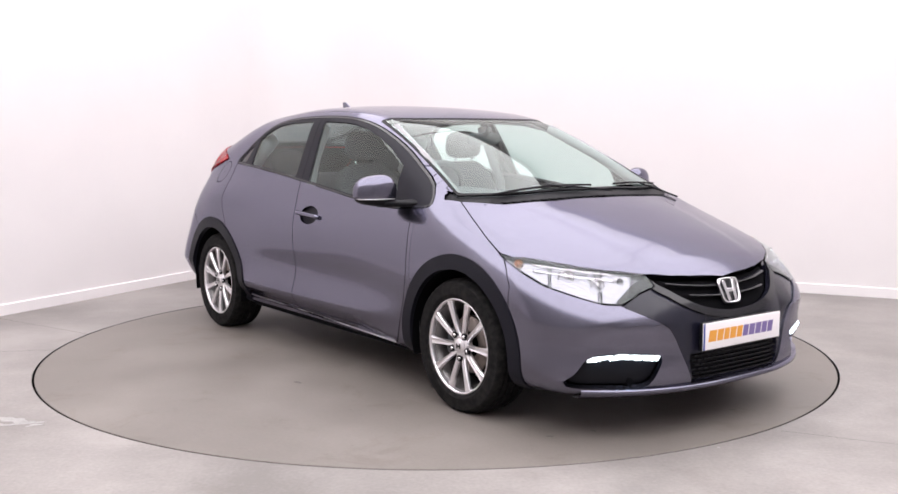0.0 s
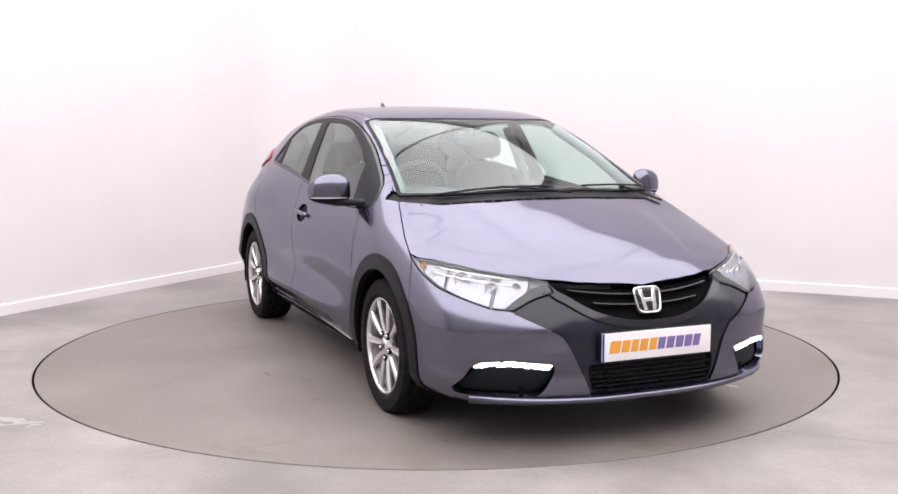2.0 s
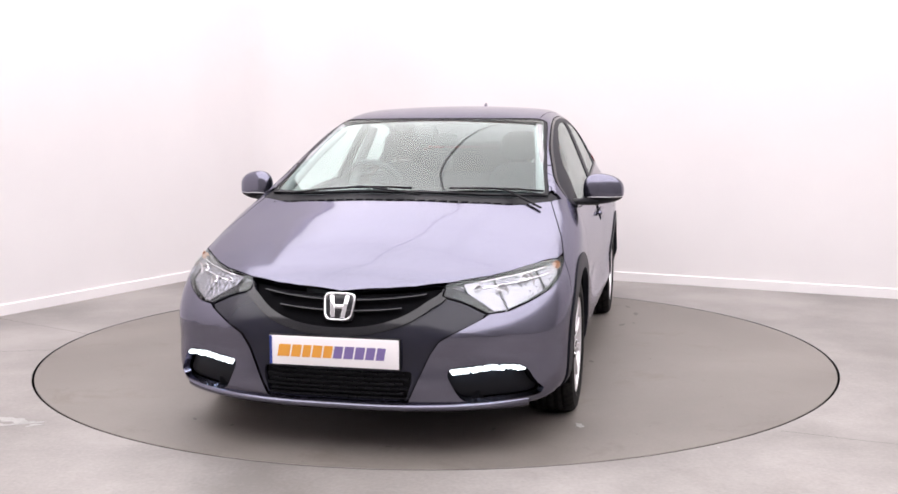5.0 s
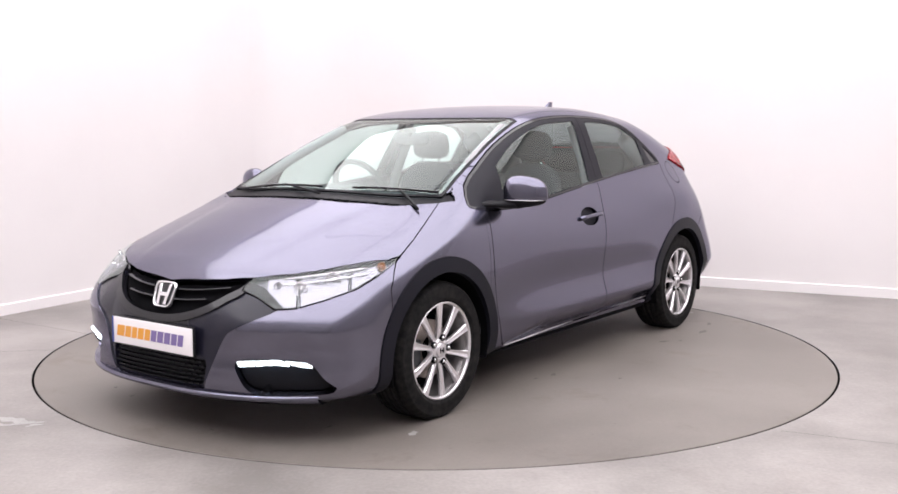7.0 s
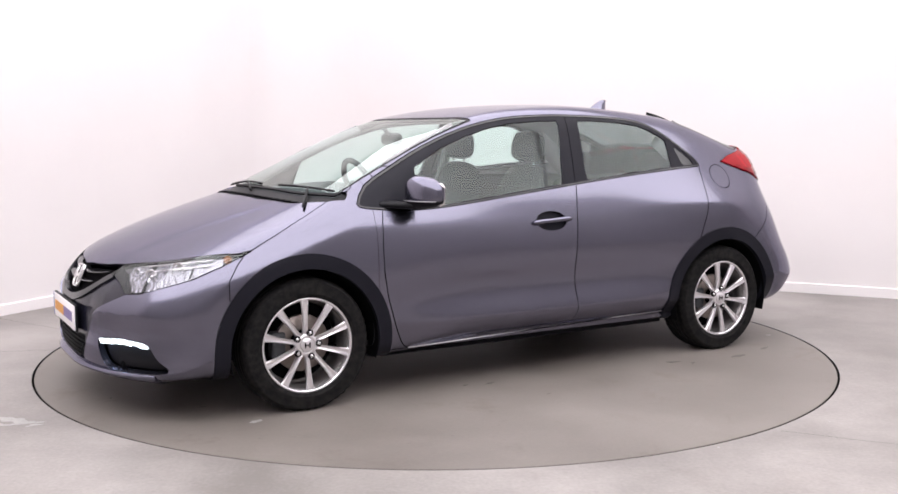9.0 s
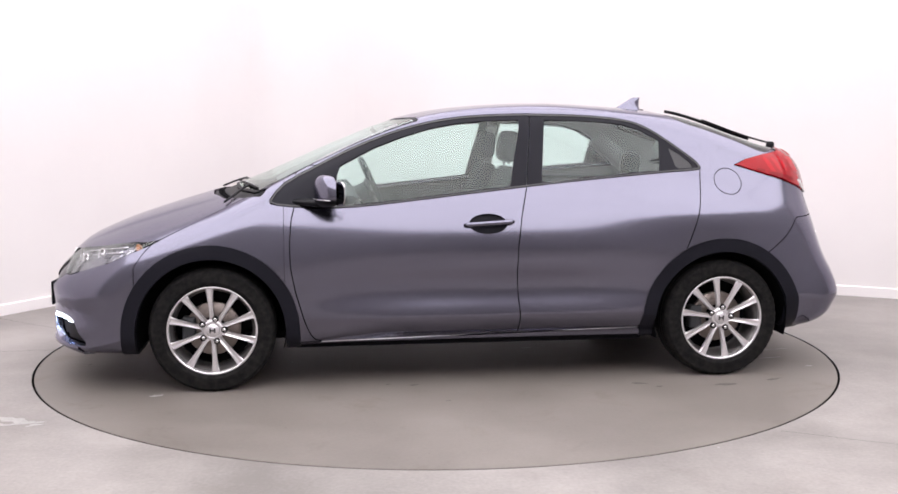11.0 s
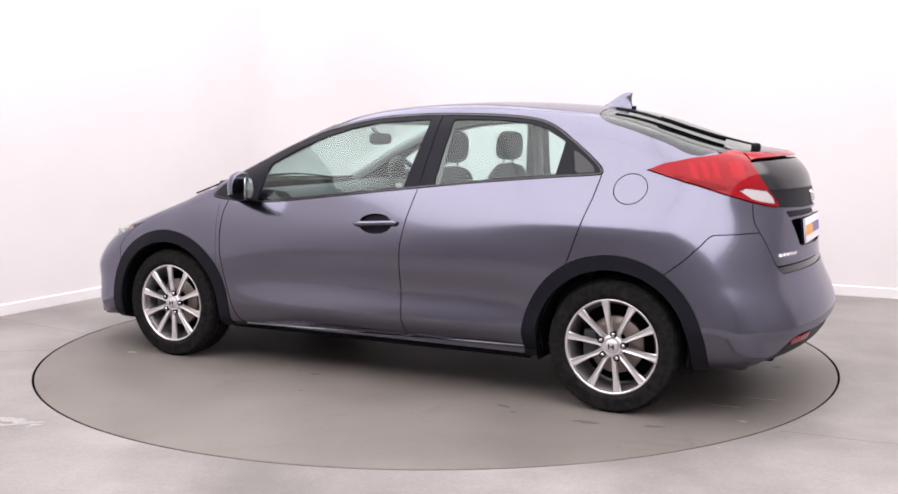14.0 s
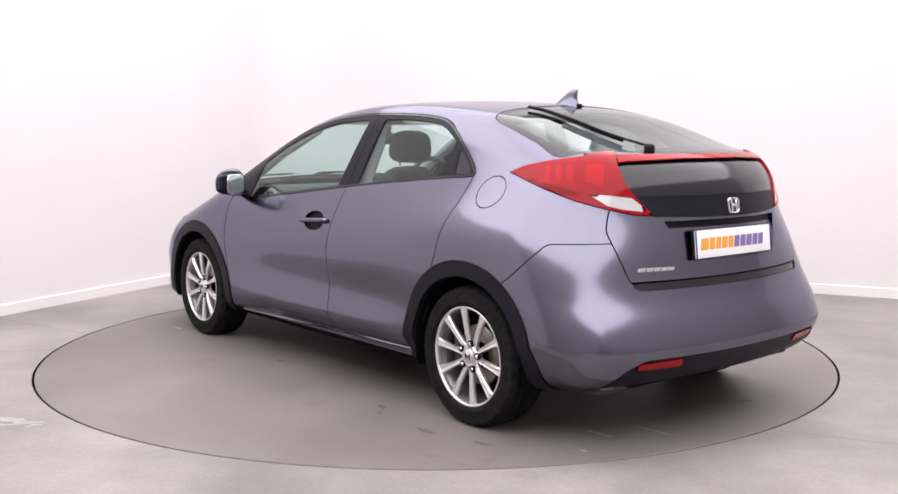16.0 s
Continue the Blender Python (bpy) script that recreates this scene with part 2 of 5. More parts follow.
def blot(name, x, y, rx, ry, turn, mat, parent=None, label="", seed=1):
    """A thin uneven patch on the ground."""
    rnd = random.Random(seed)
    bm = bmesh.new()
    n = 26
    r = [0.25 + 0.75 * rnd.random() ** 1.5 for _ in range(n)]
    r = [(r[i - 1] + 2 * r[i] + r[(i + 1) % n]) / 4 for i in range(n)]
    vs = [bm.verts.new((rx * r[i] * math.cos(2 * math.pi * i / n), ry * r[i] * math.sin(2 * math.pi * i / n), 0.0006)) for i in range(n)]
    lo = [bm.verts.new((v.co.x * 1.01, v.co.y * 1.01, 0.0)) for v in vs]
    bm.faces.new(vs)
    for i in range(n):
        bm.faces.new((lo[i], lo[(i + 1) % n], vs[(i + 1) % n], vs[i]))
    ob = put(name, bm, mat, parent, label, smooth=False)
    ob.matrix_basis = pose(x, y, 0.0004, 0, 0, turn)
    return ob


def floor_marks():
    k = 0
    for x, y, rx, ry, turn in ((-1.86, -1.56, 0.12, 0.06, -30), (-1.80, -1.60, 0.09, 0.045, 10), (-1.93, -1.53, 0.07, 0.05, 0), (-1.75, -1.63, 0.06, 0.022, 30), (-1.89, -1.63, 0.06, 0.02, -20), (1.13, -1.98, 0.010, 0.008, 0), (1.72, -1.62, 0.007, 0.007, 0)):
        k += 1
        tagged(blot("floor_scuff", x, y, rx, ry, turn, PALE, seed=k), "pale worn scuff on the grey floor", "scuff", "pale floor scuffs", kind="structure")
    for a, b in (((1.46, -1.76), (4.2, -3.05)), ((-2.24, -0.09), (-3.6, -0.36)), ((-2.2, 0.36), (-3.05, 0.95)), ((-2.9, -1.9), (-0.9, -2.9))):
        a, b = Vector((*a, 0)), Vector((*b, 0))
        d = (b - a).normalized()
        w = Vector((-d.y, d.x, 0)) * 0.0022
        bm = bmesh.new()
        n = 24
        rows = []
        for i in range(n + 1):
            p = a + (b - a) * i / n + w * 1.5 * math.sin(i * 2.1)
            rows.append([bm.verts.new(p + w + Vector((0, 0, 0.0008))), bm.verts.new(p - w + Vector((0, 0, 0.0008)))])
        for p, q in zip(rows, rows[1:]):
            bm.faces.new((p[0], p[1], q[1], q[0]))
        tagged(put("floor_joint", bm, JOINT, smooth=False), "fine dark joint line in the concrete floor", "joint", kind="structure")


floor_marks()


def disc_marks():
    """Marks that turn with the disc, in its own axes."""
    for k, (x, y, rx, ry, turn, mat) in enumerate(((-0.51, 0.14, 0.05, 0.012, 5, PALE), (-0.62, 0.10, 0.03, 0.008, 0, PALE), (0.23, 0.93, 0.06, 0.02, 12, SMUDGE), (0.36, 0.90, 0.025, 0.012, 0, SMUDGE), (-1.95, 0.37, 0.13, 0.009, 8, PALE),
                                                 (-1.94, 0.80, 0.03, 0.02, 0, PALE), (-1.82, 0.58, 0.10, 0.012, 4, PALE), (1.49, 0.98, 0.05, 0.035, 20, PALE), (0.85, 0.33, 0.014, 0.012, 0, PALE), (0.1, 1.25, 0.018, 0.01, 0, SMUDGE),
                                                 (-0.9, 1.05, 0.06, 0.025, -10, SMUDGE), (-0.98, 1.12, 0.03, 0.014, 0, SMUDGE), (-1.35, 1.12, 0.09, 0.03, 10, SMUDGE), (-1.62, 1.05, 0.07, 0.02, 20, SMUDGE), (1.62, 0.62, 0.03, 0.012, 0, SMUDGE),
                                                 (-1.9, -0.35, 0.06, 0.03, 60, SMUDGE), (1.8, -0.5, 0.02, 0.012, 0, SMUDGE), (1.75, -0.7, 0.03, 0.012, 30, SMUDGE), (1.95, 0.25, 0.03, 0.008, 80, SMUDGE), (0.3, -1.1, 0.04, 0.016, 0, SMUDGE))):
        blot("scuff" if mat is PALE else "smudge", x, y, rx, ry, turn, mat, TURN, "pale scuff" if mat is PALE else "dark smudge", seed=40 + k)


disc_marks()


# ---- car body surface ----
def spline(knots):
    """Natural cubic spline through (x, y) knots, for arrays."""
    k = np.array(sorted(knots), float)
    x, y = k[:, 0], k[:, 1]
    n, h = len(x), np.diff(x)
    a, r = np.zeros((n, n)), np.zeros(n)
    a[0, 0] = a[-1, -1] = 1
    for i in range(1, n - 1):
        a[i, i - 1:i + 2] = h[i - 1], 2 * (h[i - 1] + h[i]), h[i]
        r[i] = 6 * ((y[i + 1] - y[i]) / h[i] - (y[i] - y[i - 1]) / h[i - 1])
    m = np.linalg.solve(a, r)

    def f(q):
        q = np.clip(np.asarray(q, float), x[0], x[-1])
        i = np.clip(np.searchsorted(x, q) - 1, 0, n - 2)
        u, v, w = q - x[i], x[i + 1] - q, h[i]
        return (m[i] * v ** 3 + m[i + 1] * u ** 3) / (6 * w) + (y[i] / w - m[i] * w / 6) * v + (y[i + 1] / w - m[i + 1] * w / 6) * u
    return f


ROOF = spline([(2.30, 0.52), (2.14, 0.64), (2.0, 0.715), (1.82, 0.795), (1.64, 0.858), (1.46, 0.915), (1.28, 0.968), (1.1, 1.035), (0.9, 1.122),
               (0.6, 1.252), (0.3, 1.358), (0.1, 1.397), (-0.2, 1.423), (-0.45, 1.43), (-0.75, 1.42), (-1.0, 1.402), (-1.2, 1.375), (-1.4, 1.315),
               (-1.6, 1.245), (-1.8, 1.19), (-2.1, 1.12)])
CROWN = spline([(2.2, 0.24), (1.8, 0.2), (1.1, 0.15), (0.3, 0.09), (-0.4, 0.085), (-1.15, 0.15), (-1.7, 0.13), (-2.1, 0.1)])
NOSE = spline([(0.12, 2.10), (0.19, 2.175), (0.24, 2.20), (0.36, 2.20), (0.47, 2.195), (0.56, 2.165), (0.64, 2.12), (0.75, 2.08), (1.5, 2.0)])
TAIL = spline([(0.12, 1.85), (0.2, 1.98), (0.27, 2.075), (0.34, 2.108), (0.385, 2.126), (0.41, 2.131), (0.44, 2.126), (0.52, 2.098), (0.59, 2.068), (0.66, 2.05), (0.75, 2.042), (0.86, 2.03),
               (0.96, 2.015), (1.05, 2.0), (1.13, 1.975), (1.2, 1.95), (1.5, 1.9)])
TAILROUND = spline([(0.1, 0.22), (0.7, 0.26), (0.8, 0.34), (0.93, 0.45), (1.4, 0.45)])
UNDER = spline([(2.3, 0.19), (1.7, 0.175), (0.9, 0.19), (-0.9, 0.20), (-1.7, 0.21), (-2.2, 0.25)])
SEC_Z = (0.15, 0.22, 0.28, 0.35, 0.45, 0.6, 0.75, 0.86, 0.95, 1.02, 1.1, 1.25, 1.4, 1.5)
SEC = {
    2.0: (0.76, 0.80, 0.81, 0.81, 0.81, 0.80, 0.77, 0.73, 0.68, 0.65, 0.62, 0.56, 0.5, 0.45),
    1.7: (0.82, 0.85, 0.862, 0.865, 0.865, 0.862, 0.835, 0.80, 0.75, 0.71, 0.66, 0.6, 0.53, 0.48),
    1.3: (0.82, 0.86, 0.872, 0.878, 0.882, 0.885, 0.872, 0.845, 0.80, 0.76, 0.71, 0.63, 0.56, 0.5),
    0.95: (0.81, 0.850, 0.864, 0.872, 0.876, 0.881, 0.870, 0.84, 0.792, 0.76, 0.72, 0.645, 0.572, 0.52),
    0.4: (0.83, 0.852, 0.868, 0.884, 0.866, 0.874, 0.871, 0.838, 0.803, 0.773, 0.738, 0.668, 0.594, 0.54),
    -0.2: (0.83, 0.852, 0.868, 0.885, 0.866, 0.876, 0.873, 0.84, 0.806, 0.776, 0.742, 0.674, 0.602, 0.55),
    -0.7: (0.83, 0.852, 0.868, 0.886, 0.871, 0.883, 0.882, 0.852, 0.813, 0.778, 0.741, 0.671, 0.597, 0.545),
    -1.1: (0.80, 0.850, 0.866, 0.875, 0.881, 0.889, 0.889, 0.874, 0.820, 0.776, 0.733, 0.655, 0.578, 0.525),
    -1.4: (0.80, 0.855, 0.873, 0.88, 0.884, 0.887, 0.884, 0.866, 0.805, 0.756, 0.708, 0.63, 0.555, 0.505),
    -1.7: (0.80, 0.845, 0.862, 0.868, 0.870, 0.868, 0.848, 0.812, 0.757, 0.712, 0.665, 0.59, 0.52, 0.47),
    -2.1: (0.74, 0.80, 0.815, 0.82, 0.82, 0.81, 0.775, 0.735, 0.68, 0.64, 0.60, 0.53, 0.46, 0.41),
}
GRID_Z = np.linspace(SEC_Z[0], SEC_Z[-1], 136)
GRID_X = np.linspace(-2.1, 2.0, 206)
_rows = np.array([spline(list(zip(SEC_Z, SEC[x])))(GRID_Z) for x in sorted(SEC)])
GRID = np.array([spline(list(zip(sorted(SEC), _rows[:, j])))(GRID_X) for j in range(len(GRID_Z))]).T


def width(x, z):
    fx = np.clip((x - GRID_X[0]) / (GRID_X[1] - GRID_X[0]), 0, len(GRID_X) - 1.001)
    fz = np.clip((z - GRID_Z[0]) / (GRID_Z[1] - GRID_Z[0]), 0, len(GRID_Z) - 1.001)
    i, j = fx.astype(int), fz.astype(int)
    u, v = fx - i, fz - j
    return (GRID[i, j] * (1 - u) + GRID[i + 1, j] * u) * (1 - v) + (GRID[i, j + 1] * (1 - u) + GRID[i + 1, j + 1] * u) * v


def smax(a, b, k):
    h = np.maximum(k - np.abs(a - b), 0) / k
    return np.maximum(a, b) + h * h * k / 4


def hull(p):
    """Below zero inside the car's outer skin."""
    x, y, z = p[..., 0], np.abs(p[..., 1]), p[..., 2]
    top = (z - ROOF(x) + CROWN(x) * y * y) * 0.92
    bow = 0.36 * y ** 2
    crease = 0.34 + 0.17 * (2.05 - x)
    top = top + 0.003 * (1 + np.tanh((y - crease) / 0.03)) * np.clip((x - 1.2) / 0.25, 0, 1) * np.clip((2.04 - x) / 0.2, 0, 1)
    front = (x - NOSE(z) + np.sqrt(bow * bow + 0.0004) + 0.25 * y ** 6) * 0.95
    back = (-x - TAIL(z) + TAILROUND(z) * y ** 2 + 0.25 * y ** 6) * 0.95
    # ledge under the head lamps, level with the mask's corner
    rise = np.where(z > 0.485, np.clip((0.64 - z) / 0.155, 0, 1), np.clip((z - 0.40) / 0.085, 0, 1))
    front = front - 0.017 * rise * np.clip((y - 0.34) / 0.12, 0, 1)
    fold = 0.335 - 0.085 * np.clip((x - 0.42) / 0.36, 0, 1)
    door = np.clip((0.86 - x) / 0.1, 0, 1) * np.clip((x + 1.5) / 0.3, 0, 1)
    heel = np.clip((-1.55 - x) / 0.2, 0, 1)
    inset = 0.45 * np.clip(fold - z, 0, 0.09) * (1 - 0.75 * np.clip((0.246 - z) / 0.012, 0, 1))
    flare = 0.016 * np.where(z > 0.41, np.clip((0.60 - z) / 0.19, 0, 1), 1.0)
    side = y - width(x, z) + inset * door + (0.50 * np.maximum(0.41 - z, 0) - flare) * heel
    f = smax(side, top, 0.11)
    f = smax(f, smax(front, UNDER(x) - z, 0.03), 0.10)
    f = smax(f, back, 0.11)
    return smax(f, UNDER(x) - z, 0.03)


def hull_normal(p):
    g = np.zeros_like(p)
    for a in range(3):
        d = np.zeros(3)
        d[a] = 0.004
        g[:, a] = hull(p + d) - hull(p - d)
    return g / np.linalg.norm(g, axis=1, keepdims=True)


def cast(start, way, far=2.0):
    """The skin met from inside, along each way."""
    lo, hi = np.zeros(len(start)), np.full(len(start), far)
    for _ in range(30):
        mid = (lo + hi) / 2
        inside = hull(start + way * mid[:, None]) < 0
        lo, hi = np.where(inside, mid, lo), np.where(inside, hi, mid)
    return start + way * ((lo + hi) / 2)[:, None]


def skin():
    """Triangles of the whole skin: points and normals, fine and even, mirrored about y = 0."""
    xs = np.linspace(-1.25, 1.4, 150)
    nv = 121
    phi = np.radians(np.linspace(-90, 90, nv))
    starts, ways = [], []
    for i in range(64):
        al = math.pi / 2 * (1 - i / 64)
        starts.append(np.tile((xs[0], 0, 0.55), (nv, 1)))
        ways.append(np.stack([np.full(nv, -math.sin(al)), math.cos(al) * np.cos(phi), math.cos(al) * np.sin(phi)], 1))
    for x in xs:
        starts.append(np.tile((x, 0, 0.55), (nv, 1)))
        ways.append(np.stack([np.zeros(nv), np.cos(phi), np.sin(phi)], 1))
    for i in range(64):
        al = math.pi / 2 * (i + 1) / 64
        starts.append(np.tile((xs[-1], 0, 0.55), (nv, 1)))
        ways.append(np.stack([np.full(nv, math.sin(al)), math.cos(al) * np.cos(phi), math.cos(al) * np.sin(phi)], 1))
    m = len(starts)
    pts = cast(np.concatenate(starts).astype(float), np.concatenate(ways))
    nrm = hull_normal(pts)
    idx = np.arange(m * nv).reshape(m, nv)
    a, b, c, d = idx[:-1, :-1].ravel(), idx[1:, :-1].ravel(), idx[1:, 1:].ravel(), idx[:-1, 1:].ravel()
    tri = np.concatenate([np.stack([a, b, c], 1), np.stack([a, c, d], 1)])
    data = np.concatenate([pts, nrm], 1)
    return data[tri]


# ---- cutting the skin into panels ----
def clip(t, g):
    """The part of the triangles where g, given at each corner, is above zero."""
    on = g > 0
    count = on.sum(1)
    whole = t[count == 3]
    out = [whole]
    for want in (1, 2):
        sel = count == want
        a, ga, oa = t[sel], g[sel], on[sel]
        if not len(a):
            continue
        lone = np.argmax(oa if want == 1 else ~oa, axis=1)
        r = np.arange(len(a))
        p, q, s = a[r, lone], a[r, (lone + 1) % 3], a[r, (lone + 2) % 3]
        gp, gq, gs = ga[r, lone], ga[r, (lone + 1) % 3], ga[r, (lone + 2) % 3]
        pq = p + (q - p) * (gp / (gp - gq))[:, None]
        ps = p + (s - p) * (gp / (gp - gs))[:, None]
        if want == 1:
            out.append(np.stack([p, pq, ps], 1))
        else:
            out += [np.stack([pq, q, s], 1), np.stack([pq, s, ps], 1)]
    return np.concatenate(out)


def soften(poly, steps=4):
    """Catmull-Rom curve through the corners of a closed outline."""
    p = np.array(poly, float)
    a, b, c, d = np.roll(p, 1, 0), p, np.roll(p, -1, 0), np.roll(p, -2, 0)
    res = []
    for i in range(len(p)):
        for u in np.arange(steps) / steps:
            res.append(0.5 * (2 * b[i] + (c[i] - a[i]) * u + (2 * a[i] - 5 * b[i] + 4 * c[i] - d[i]) * u * u + (3 * b[i] - a[i] - 3 * c[i] + d[i]) * u ** 3))
    return np.array(res)


def inside(q, poly):
    """Signed distance to a closed outline, above zero inside."""
    poly = np.array(poly, float)
    best = np.full(q.shape[:-1], 1e9)
    odd = np.zeros(q.shape[:-1], bool)
    for a, b in zip(poly, np.roll(poly, -1, 0)):
        d = b - a
        k = np.clip(((q - a) @ d) / max(d @ d, 1e-12), 0, 1)
        best = np.minimum(best, ((q - a - k[..., None] * d) ** 2).sum(-1))
        cross = (a[1] > q[..., 1]) != (b[1] > q[..., 1])
        with np.errstate(divide="ignore", invalid="ignore"):
            odd ^= cross & (q[..., 0] < (b[0] - a[0]) * (q[..., 1] - a[1]) / (b[1] - a[1]) + a[0])
    return np.where(odd, 1, -1) * np.sqrt(best)


def side_view(t):
    return t[:, :, [0, 2]]


def top_view(t):
    return t[:, :, [0, 1]]


def end_view(t):
    return t[:, :, [1, 2]]


def nose_view(t):
    return np.stack([(t[:, :, 0] - t[:, :, 1]) * 0.7071, t[:, :, 2]], -1)


def tail_view(t):
    return np.stack([(-t[:, :, 0] - t[:, :, 1]) * 0.7071, t[:, :, 2]], -1)


def split(t, view, poly, gap=0.0022, limit=None):
    """The panel inside the outline, and the rest, with a gap between. limit: (axis, sign, value) keeps to one end of the car."""
    rest = None
    if limit is not None:
        axis, sign, value = limit
        g = sign * (t[:, :, axis] - value)
        t, rest = clip(t, g), clip(t, -g)
    g = inside(view(t), poly)
    a, b = clip(t, g - gap), clip(t, -g - gap)
    return a, (b if rest is None else np.concatenate([b, rest]))


def panel(name, t, mat, parent, out=0.0, depth=0.012, label="", sides=(1, -1), close=False):
    """Panels from skin triangles: moved out along the normals, with an edge folded inwards. One for each side of the car, or one across both."""
    made = []
    keep = np.linalg.norm(np.cross(t[:, 1, :3] - t[:, 0, :3], t[:, 2, :3] - t[:, 0, :3]), axis=1) > 1e-9
    t = t[keep]
    flat = t.reshape(-1, 6)
    key, first, inv = np.unique(np.round(flat[:, :3], 5), axis=0, return_index=True, return_inverse=True)
    inv = inv.ravel()
    pts, nrm = flat[first, :3], flat[first, 3:]
    nrm = nrm / np.linalg.norm(nrm, axis=1, keepdims=True)
    f = inv.reshape(-1, 3)
    f = f[(f[:, 0] != f[:, 1]) & (f[:, 1] != f[:, 2]) & (f[:, 0] != f[:, 2])]
    n0 = np.cross(pts[f[:, 1]] - pts[f[:, 0]], pts[f[:, 2]] - pts[f[:, 0]])
    wrong = (n0 * nrm[f[:, 0]]).sum(1) < 0
    f[wrong] = f[wrong][:, ::-1]
    pts = pts + nrm * out
    groups = [(1, -1)] if close else [(s,) for s in sides]
    for grp in groups:
        vs, fs, ns = [], [], []
        base = 0
        for s in grp:
            m = np.array([1, s, 1])
            vs.append(pts * m)
            ns.append(nrm * m)
            fs.append((f if s > 0 else f[:, ::-1]) + base)
            base += len(pts)
        v, n, fc = np.concatenate(vs), np.concatenate(ns), np.concatenate(fs)
        if depth:
            e = np.concatenate([fc[:, [0, 1]], fc[:, [1, 2]], fc[:, [2, 0]]])
            code = e.min(1).astype(np.int64) * len(v) + e.max(1)
            u, idx, cnt = np.unique(code, return_index=True, return_counts=True)
            edge = e[idx[cnt == 1]]
            edge = edge[~((np.abs(v[edge[:, 0], 1]) < 1e-4) & (np.abs(v[edge[:, 1], 1]) < 1e-4))]
            k = len(v)
            a, b = edge[:, 0], edge[:, 1]
            m = len(edge)
            rim_v = np.concatenate([v[a], v[b], v[a] - n[a] * depth, v[b] - n[b] * depth])
            i = np.arange(m)
            q1 = np.stack([k + i + m, k + i, k + i + 2 * m], 1)
            q2 = np.stack([k + i + m, k + i + 2 * m, k + i + 3 * m], 1)
            d = np.cross(n[a], v[b] - v[a])
            d = -d / np.maximum(np.linalg.norm(d, axis=1, keepdims=True), 1e-9)
            rim_n = np.concatenate([d, d, d, d])
            v, n, fc = np.concatenate([v, rim_v]), np.concatenate([n, rim_n]), np.concatenate([fc, q1, q2])
        me = bpy.data.meshes.new(name)
        me.from_pydata(v.tolist(), [], fc.tolist())
        me.polygons.foreach_set("use_smooth", [True] * len(me.polygons))
        me.materials.append(mat)
        me.normals_split_custom_set_from_vertices(n.tolist())
        ob = new(name, me)
        ob.parent = parent
        if label:
            ob["label"] = label
        made.append(ob)
    return made


# ---- car ----
def faceted():
    """Silvered plastic pressed into small cells."""
    m = material("faceted_reflector", (0.30, 0.30, 0.33), 0.2, 0.95)
    co = node(m, "ShaderNodeTexCoord")
    cells = node(m, "ShaderNodeTexVoronoi", Scale=60.0)
    join(m, co, "Object", cells, "Vector")
    bump(m, cells, "Distance", 0.8, 0.006)
    return m


RED = material("red_lamp_plastic", (0.29, 0.003, 0.008), 0.10, Specular_IOR_Level=0.22)
BRIGHT_RED = material("bright_red_lamp_cell", (0.40, 0.004, 0.010), 0.10, Specular_IOR_Level=0.22)
DEEP_RED = material("deep_red_lamp_inner", (0.20, 0.002, 0.006), 0.2, Specular_IOR_Level=0.16)
WHITE_LENS = material("white_lamp_plastic", (0.52, 0.50, 0.50), 0.15, Coat_Weight=0.6)
AMBER = material("amber_bulb", (0.62, 0.30, 0.16), 0.25)
REFLECTOR = material("lamp_reflector", (0.11, 0.11, 0.125), 0.25, 0.8)
FACET = faceted()
DRL = glowing("daytime_light", (0.85, 0.95, 1.0), 2.2)
LED = glowing("led_light", (0.55, 0.76, 1.0), 40.0)
PLATE = material("white_plate_plastic", (0.9, 0.87, 0.88), 0.3)
ORANGE = material("orange_print", (0.80, 0.36, 0.05), 0.4)
PURPLE = material("purple_print", (0.20, 0.15, 0.36), 0.4)
BLUE = material("blue_print", (0.02, 0.05, 0.28), 0.4)
HEADLINING = material("pale_headlining", (0.33, 0.33, 0.34), 0.95)
DASH = material("dark_dashboard", (0.04, 0.045, 0.05), 0.7)
SILVERTRIM = material("silver_cabin_trim", (0.5, 0.5, 0.5), 0.35, 0.6)
# barrel alloy, darkened to stand for the shade inside the wheel
BARREL = material("shaded_alloy", (0.22, 0.21, 0.21), 0.4, 0.8)
DISC_METAL = material("brake_disc_metal", (0.28, 0.24, 0.22), 0.45, 0.9)
SEATGREY = material("seat_centre_fabric", (0.030, 0.033, 0.042), 0.9)

CAR = tagged(new("car"), "grey metallic five-door hatchback car parked on the turntable", "car")

WHEEL_X, WHEEL_Z = 1.2975, 0.303
WINDSCREEN = soften([(0.352, -0.3), (0.352, 0.0), (0.325, 0.3), (0.262, 0.555), (0.30, 0.592), (0.6, 0.628), (0.9, 0.668), (1.075, 0.695), (1.10, 0.66), (1.19, 0.4), (1.232, 0.0), (1.232, -0.3)])
COWL = [(1.232, -0.3), (1.36, -0.3), (1.352, 0.0), (1.325, 0.3), (1.25, 0.55), (1.135, 0.715), (1.06, 0.755), (1.02, 0.715), (1.06, 0.69), (1.06, 0.55), (1.1, 0.4), (1.15, 0.0)]
